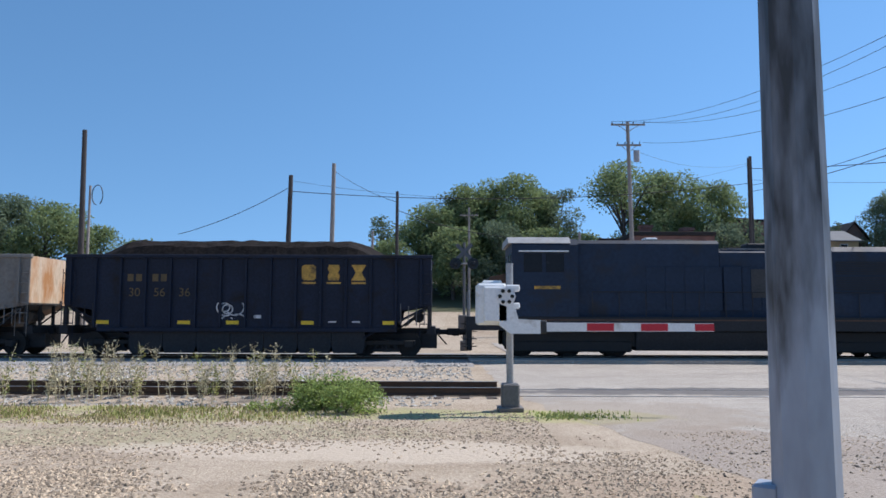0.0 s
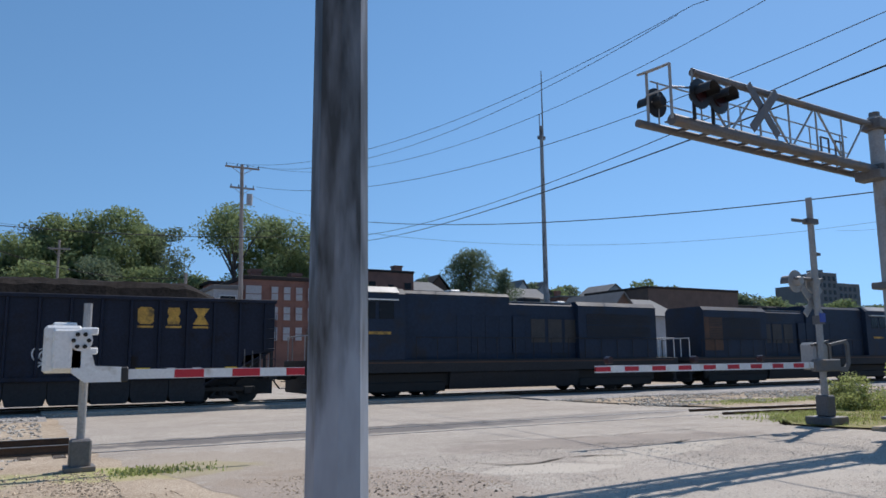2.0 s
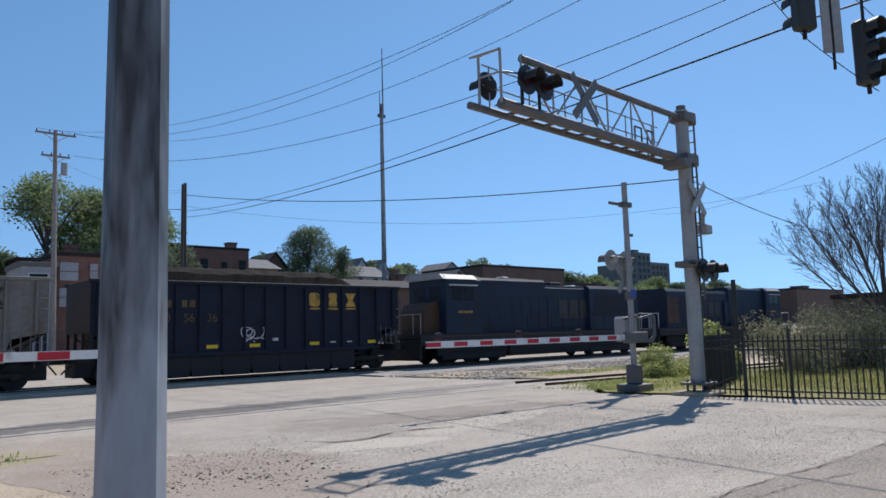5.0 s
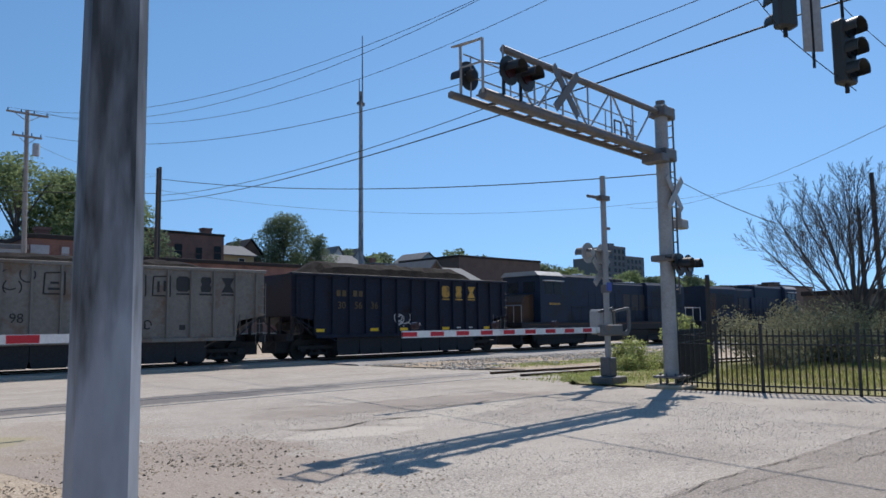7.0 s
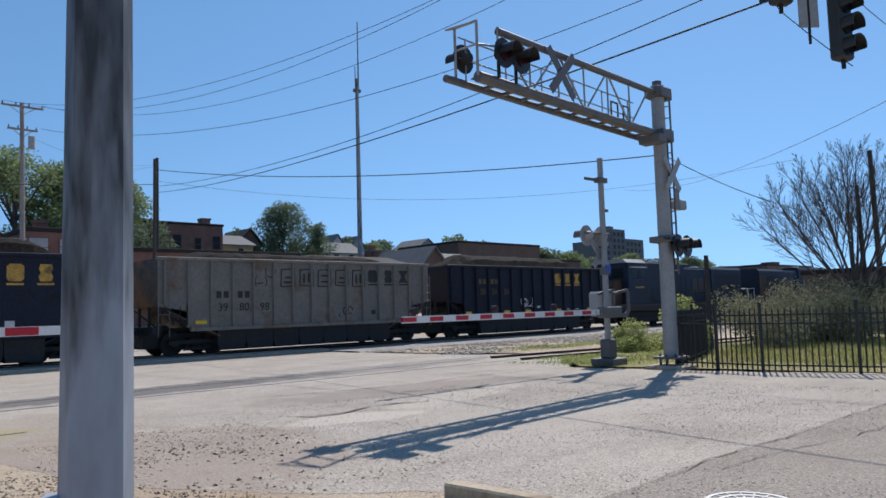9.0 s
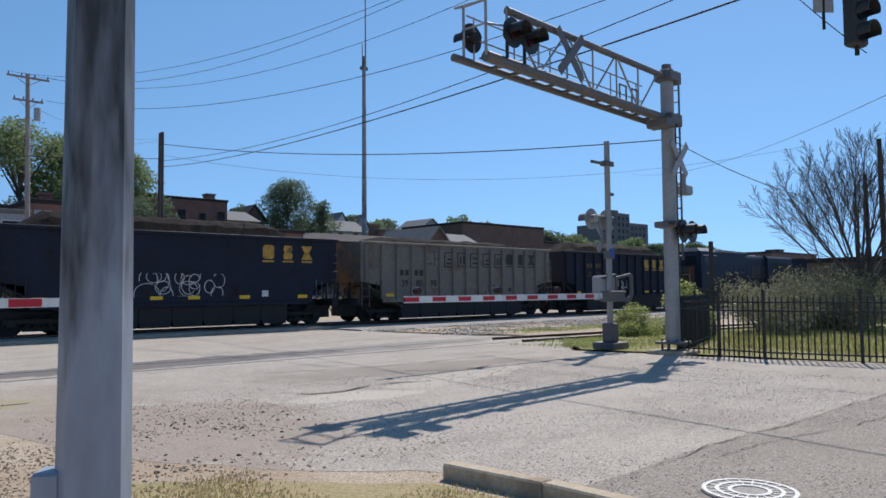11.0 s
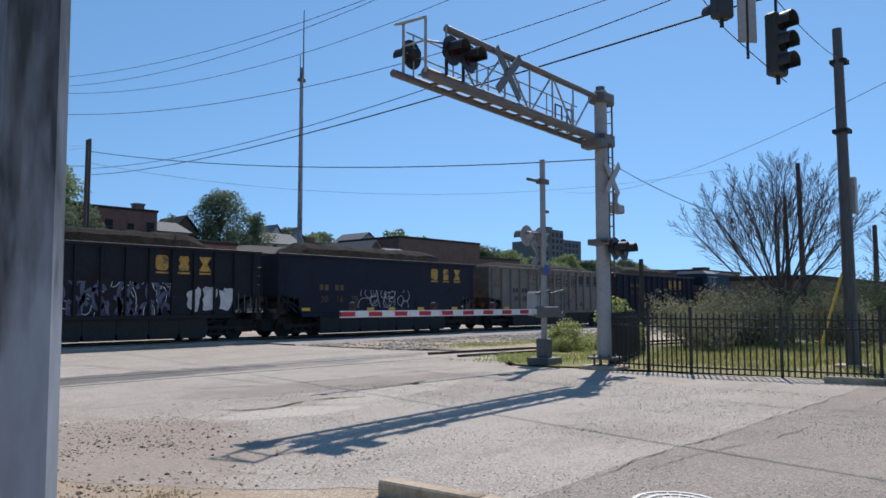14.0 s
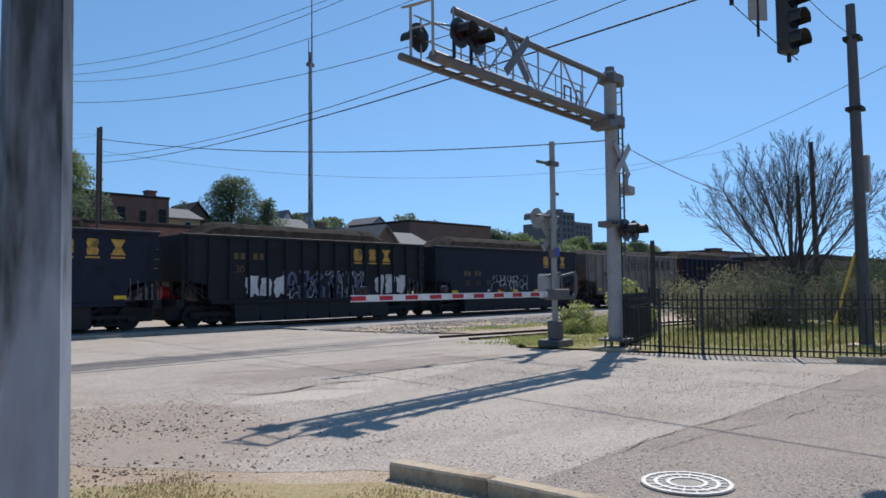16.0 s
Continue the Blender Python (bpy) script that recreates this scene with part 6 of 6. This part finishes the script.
# ---- poles, wires, street signals ----
def wood_pole(x, y, top, r, label, material=WOODPOLE, lean=0.0, arms=(), base=None, extra=None):
    z0 = height(x, y) if base is None else base
    t = thing("utility_pole", label, "pole", x, y, z0)
    bm = B()
    rod(bm, (0, 0, -0.5), (lean, 0, top - z0), r * 1.25, r * 0.85, 10)
    part("shaft", bm, material, t)
    for z, half in arms:
        bm = B()
        lx = lean * (z - z0) / (top - z0)
        box(bm, lx - half, lx + half, -0.2, -0.08, z - z0 - 0.07, z - z0 + 0.07, 0.01)
        a = part("crossarm", bm, material, t)
        for k in range(4):
            px = lx - half + 0.1 + k * (2 * half - 0.2) / 3
            bm = B()
            rod(bm, (px, -0.14, z - z0 + 0.07), (px, -0.14, z - z0 + 0.28), 0.05, 0.03, 8)
            part("insulator", bm, CABLE, a)
        bm = B()
        for s in (-1, 1):
            rod(bm, (lx + s * half * 0.6, -0.14, z - z0 - 0.06), (lx, -0.14, z - z0 - 0.6), 0.025, None, 5)
        part("arm_brace", bm, material, t)
    return t


bg = wood_pole(15.3, 60, 17.7, 0.17, "tall silvered utility pole with two crossarms and a transformer", GREYWOOD, -0.3, ((17.4, 1.4), (15.7, 1.0)))
bm = B()
rod(bm, (0.3, -0.35, 14.3), (0.3, -0.35, 15.2), 0.24, None, 14)
part("transformer", bm, GREYSIDE, bg, "grey can transformer").location.z = -height(15.3, 60)
wood_pole(-26.8, 55, 15.6, 0.2, "tall dark wooden utility pole", WOODPOLE, -0.2)
p = wood_pole(-26.2, 54.6, 11.3, 0.1, "slim grey riser pole with a cable loop", GREYWOOD)
bm = B()
loop = [(0.15 + 0.4 * (1 - math.cos(a)), 0, 10.4 + 0.75 * math.sin(a)) for a in np.linspace(-1.4, 4.2, 16)]
for a, b in zip(loop, loop[1:]):
    rod(bm, a, b, 0.035, None, 5)
part("cable_loop", bm, CABLE, p)
wood_pole(-11.7, 55, 12.2, 0.19, "dark leaning wooden pole with insulators", WOODPOLE, 0.25)
wood_pole(-8.4, 55, 13.1, 0.17, "tall silvered wooden pole by trees", GREYWOOD, 0.15)
wood_pole(-3.5, 55, 11.0, 0.13, "slim dark wooden pole by the trees", WOODPOLE)
wood_pole(-5.6, 58, 8.4, 0.1, "short slim pole near trees", GREYWOOD)
wood_pole(2.5, 74, 12.6, 0.12, "slim pole among trees", GREYWOOD, 0, ((11.8, 0.9),))
wood_pole(10.4, 57, 8.2, 0.12, "short grey pole beyond the tracks", GREYWOOD)
wood_pole(24.8, 60, 14.7, 0.13, "dark wooden utility pole beyond the tracks", WOODPOLE)
wood_pole(29.1, 70, 17.0, 0.17, "dark wooden utility pole on the slope", WOODPOLE)
wood_pole(31.3, 17.6, 8.6, 0.12, "slim dark wooden pole behind the gantry", WOODPOLE, 0, (), 0)
wood_pole(37.8, 11.0, 8.3, 0.115, "dark leaning wooden pole rising out of scrub", WOODPOLE, -0.3, (), 0)
wood_pole(35.8, 11.0, 6.5, 0.095, "short leaning wooden pole in scrub", WOODPOLE, -0.35, (), 0)
wood_pole(68, 14.4, 8.0, 0.2, "distant dark wooden pole past scrub", WOODPOLE, 0, (), 0)
wood_pole(25.2, 12.8, 3.3, 0.09, "short black post behind the fence", WOODPOLE, 0, (), 0)


def mast():
    t = thing("radio_mast", "very tall slim grey steel mast with a whip antenna", "mast", 57.6, 76, height(57.6, 76))
    z = height(57.6, 76)
    bm = B()
    rod(bm, (0, 0, -0.5), (0, 0, 31.8 - z), 0.36, 0.22, 12)
    part("shaft", bm, GREYPOLE, t)
    bm = B()
    rod(bm, (0.25, 0, 30.4 - z), (0.25, 0, 39.4 - z), 0.1, 0.06, 6)
    rod(bm, (-0.25, 0, 30.0 - z), (-0.25, 0, 33.4 - z), 0.06, 0.05, 6)
    box(bm, -0.5, 0.5, -0.2, 0.2, 30.0 - z, 30.4 - z)
    part("antenna", bm, ALUDULL, t)


mast()


def wire(a, b, sag, r=0.014, name="overhead_wire", label="thin black overhead wire"):
    cu = bpy.data.curves.new(name, "CURVE")
    cu.dimensions, cu.bevel_depth, cu.bevel_resolution = "3D", r, 1
    sp = cu.splines.new("POLY")
    n = 22
    sp.points.add(n)
    for i in range(n + 1):
        u = i / n
        p = Vector(a).lerp(Vector(b), u)
        sp.points[i].co = (p.x, p.y, p.z - sag * 4 * u * (1 - u), 1)
    cu.materials.append(CABLE)
    tagged(new(name, cu), label, "wire", "overhead wires")


wire((13.7, 59.8, 17.65), (20.8, 17.9, 14.4), 2.1, 0.012)
wire((15.0, 59.8, 17.65), (20.4, 18.3, 14.1), 2.3, 0.012)
wire((16.3, 59.8, 17.65), (22.6, 15.9, 14.3), 2.6, 0.012)
wire((20.8, 17.9, 14.4), (24.5, -10, 13.0), 0.4, 0.012)
wire((22.6, 15.9, 14.3), (26.5, -12, 13.0), 0.4, 0.012)
wire((16.2, 59.8, 15.9), (23.7, 10.4, 12.7), 2.4, 0.015)
wire((23.7, 10.4, 12.7), (26, -12, 12.0), 0.3, 0.01)
wire((24.8, 59.9, 12.4), (21.6, 8.4, 11.1), 1.2, 0.018)
wire((21.6, 8.4, 11.1), (20.4, -12, 10.0), 0.2, 0.01)
wire((24.8, 59.9, 11.9), (14.1, 5.2, 7.2), 0.7, 0.02, label="thick black overhead cable")
wire((14.1, 5.2, 7.2), (10.5, -12, 6.6), 0.2, 0.018, label="thick black overhead cable")
wire((24.8, 59.9, 13.8), (31.3, 17.6, 8.5), 0.8, 0.028, label="thick black overhead cable")
wire((31.3, 17.6, 8.4), (38.4, 14.4, 6.0), 0.25, 0.018, label="thick black overhead cable")
wire((24.8, 60, 12.9), (59.8, 22.8, 12.5), 2.3, 0.012)
wire((25.2, 4.8, 8.2), (59.6, 38.1, 12.2), 1.2, 0.01)
wire((-21.5, 60, 8.3), (-11.7, 55, 11.2), 0.35, 0.025)
wire((-11.5, 55, 11.8), (29.0, 70, 16.2), 2.2, 0.012)
wire((-11.5, 55, 11.0), (24.8, 60, 12.6), 0.9, 0.028)
wire((-8.3, 55, 12.6), (-3.5, 55, 10.2), 0.25, 0.018)
wire((-3.5, 55, 9.6), (10.4, 57, 7.9), 0.9, 0.026)
wire((29.1, 70, 16.4), (15.3, 60, 15.4), 0.9, 0.01)
wire((24.8, 60, 13.9), (29.1, 70, 15.8), 0.3, 0.01)


def street_signals():
    sp = thing("strain_pole", "grey steel strain pole darkened for shade, with a pale control box", "pole", 22.45, 5.35, 0)
    bm = B()
    rod(bm, (0, 0, 0), (-0.25, 0, 9.1), 0.18, 0.12, 12)
    part("shaft", bm, DARKPOLE, sp)
    bm = B()
    box(bm, -0.4, 0.4, -0.4, 0.4, -0.05, 0.08, 0.02)
    part("footing", bm, CONC, sp, "concrete footing")
    bm = B()
    box(bm, 0.12, 0.34, -0.2, 0.02, 4.1, 5.1, 0.02)
    part("control_box", bm, ALU, sp, "pale control box")
    for z in (8.2, 6.3):
        part("cable_band", box(B(), -0.34, 0.06, -0.2, 0.2, z - 0.05, z + 0.05), STEEL, sp)
    g = thing("guy_wire_guard", "yellow plastic guy wire guard by the pole", "guy guard")
    bm = B()
    rod(bm, (21.2, 5.95, 0.0), (22.35, 5.5, 2.5), 0.035, None, 8)
    part("guard", bm, ORANGEGUY, g)
    wire((1.43, 3.06, 8.2), (10.4, 3.5, 6.2), 0.3, 0.008, label="span wire carrying traffic signals")
    wire((10.4, 3.5, 6.2), (22.25, 5.35, 8.3), 0.15, 0.008, label="span wire carrying traffic signals")
    wire((1.43, 3.06, 7.4), (10.17, 3.8, 5.4), 0.2, 0.006, label="tether wire under the signals")
    wire((10.17, 3.8, 5.4), (10.72, 3.17, 4.62), 0.02, 0.006, label="tether wire under the signals")
    for x, y, z, turn in ((10.7, 3.27, 5.15, -15), (10.17, 3.8, 5.92, 150)):
        s = thing("traffic_signal", "dark three-lamp traffic signal hanging on a wire", "traffic signal", x, y, z, turn, group="hanging traffic signals")
        bm = B()
        box(bm, -0.14, 0.14, -0.08, 0.1, -0.43, 0.43, 0.03)
        part("housing", bm, SIGNALGREY, s)
        for k in (-1, 0, 1):
            bm = B()
            prism(bm, [(0.13 * math.cos(a), k * 0.28 + 0.13 * math.sin(a)) for a in np.linspace(-0.4, 3.54, 14)] + [(0.117 * math.cos(a), k * 0.28 + 0.117 * math.sin(a)) for a in np.linspace(3.54, -0.4, 14)], -0.25, -0.08, "y")
            part("visor", bm, SIGNALGREY, s)
            bm = B()
            rod(bm, (0, -0.1, k * 0.28), (0, -0.08, k * 0.28), 0.11, None, 16)
            part("lens", bm, GLASS, s)
        bm = B()
        rod(bm, (0, 0, 0.4), (0, 0, 0.95), 0.02)
        part("hanger", bm, STEEL, s)
        part("tether_clamp", rod(B(), (0, 0, -0.54), (0, 0, -0.4), 0.028), STEEL, s)
    s = thing("hanging_sign", "pale back of a flat sign on the span wire", "sign", 10.4, 3.55, 5.45)
    bm = B()
    box(bm, -0.13, 0.13, -0.01, 0.01, -0.28, 0.45)
    ob = part("plate", bm, ALU, s)
    ob.matrix_basis = pose(0, 0, 0, 0, 0, -40)
    bm = B()
    rod(bm, (0, 0, -0.5), (0, 0, 0.65), 0.02)
    part("hanger", bm, STEEL, s)


street_signals()


# ---- what moves ----
def motions():
    whole = [0.5 * k for k in range(33)]
    for car, offset, turn in CARS:
        walk(car, [(t, pose(travel(t) + offset, TRACK_Y, RAIL_Z, 0, 0, turn)) for t in whole])
    fine = [16.0 * k / 136 for k in range(137)]
    for car, wheel in ALL_WHEELS:
        s = -1 if abs(car.rotation_quaternion.z) > 0.5 else 1
        r, p = wheel["radius"], wheel.location.copy()
        walk(wheel, [(t, pose(p.x, p.y, p.z) @ Matrix.Rotation(s * (travel(t) - travel(0)) / r, 4, "Y")) for t in fine])


motions()
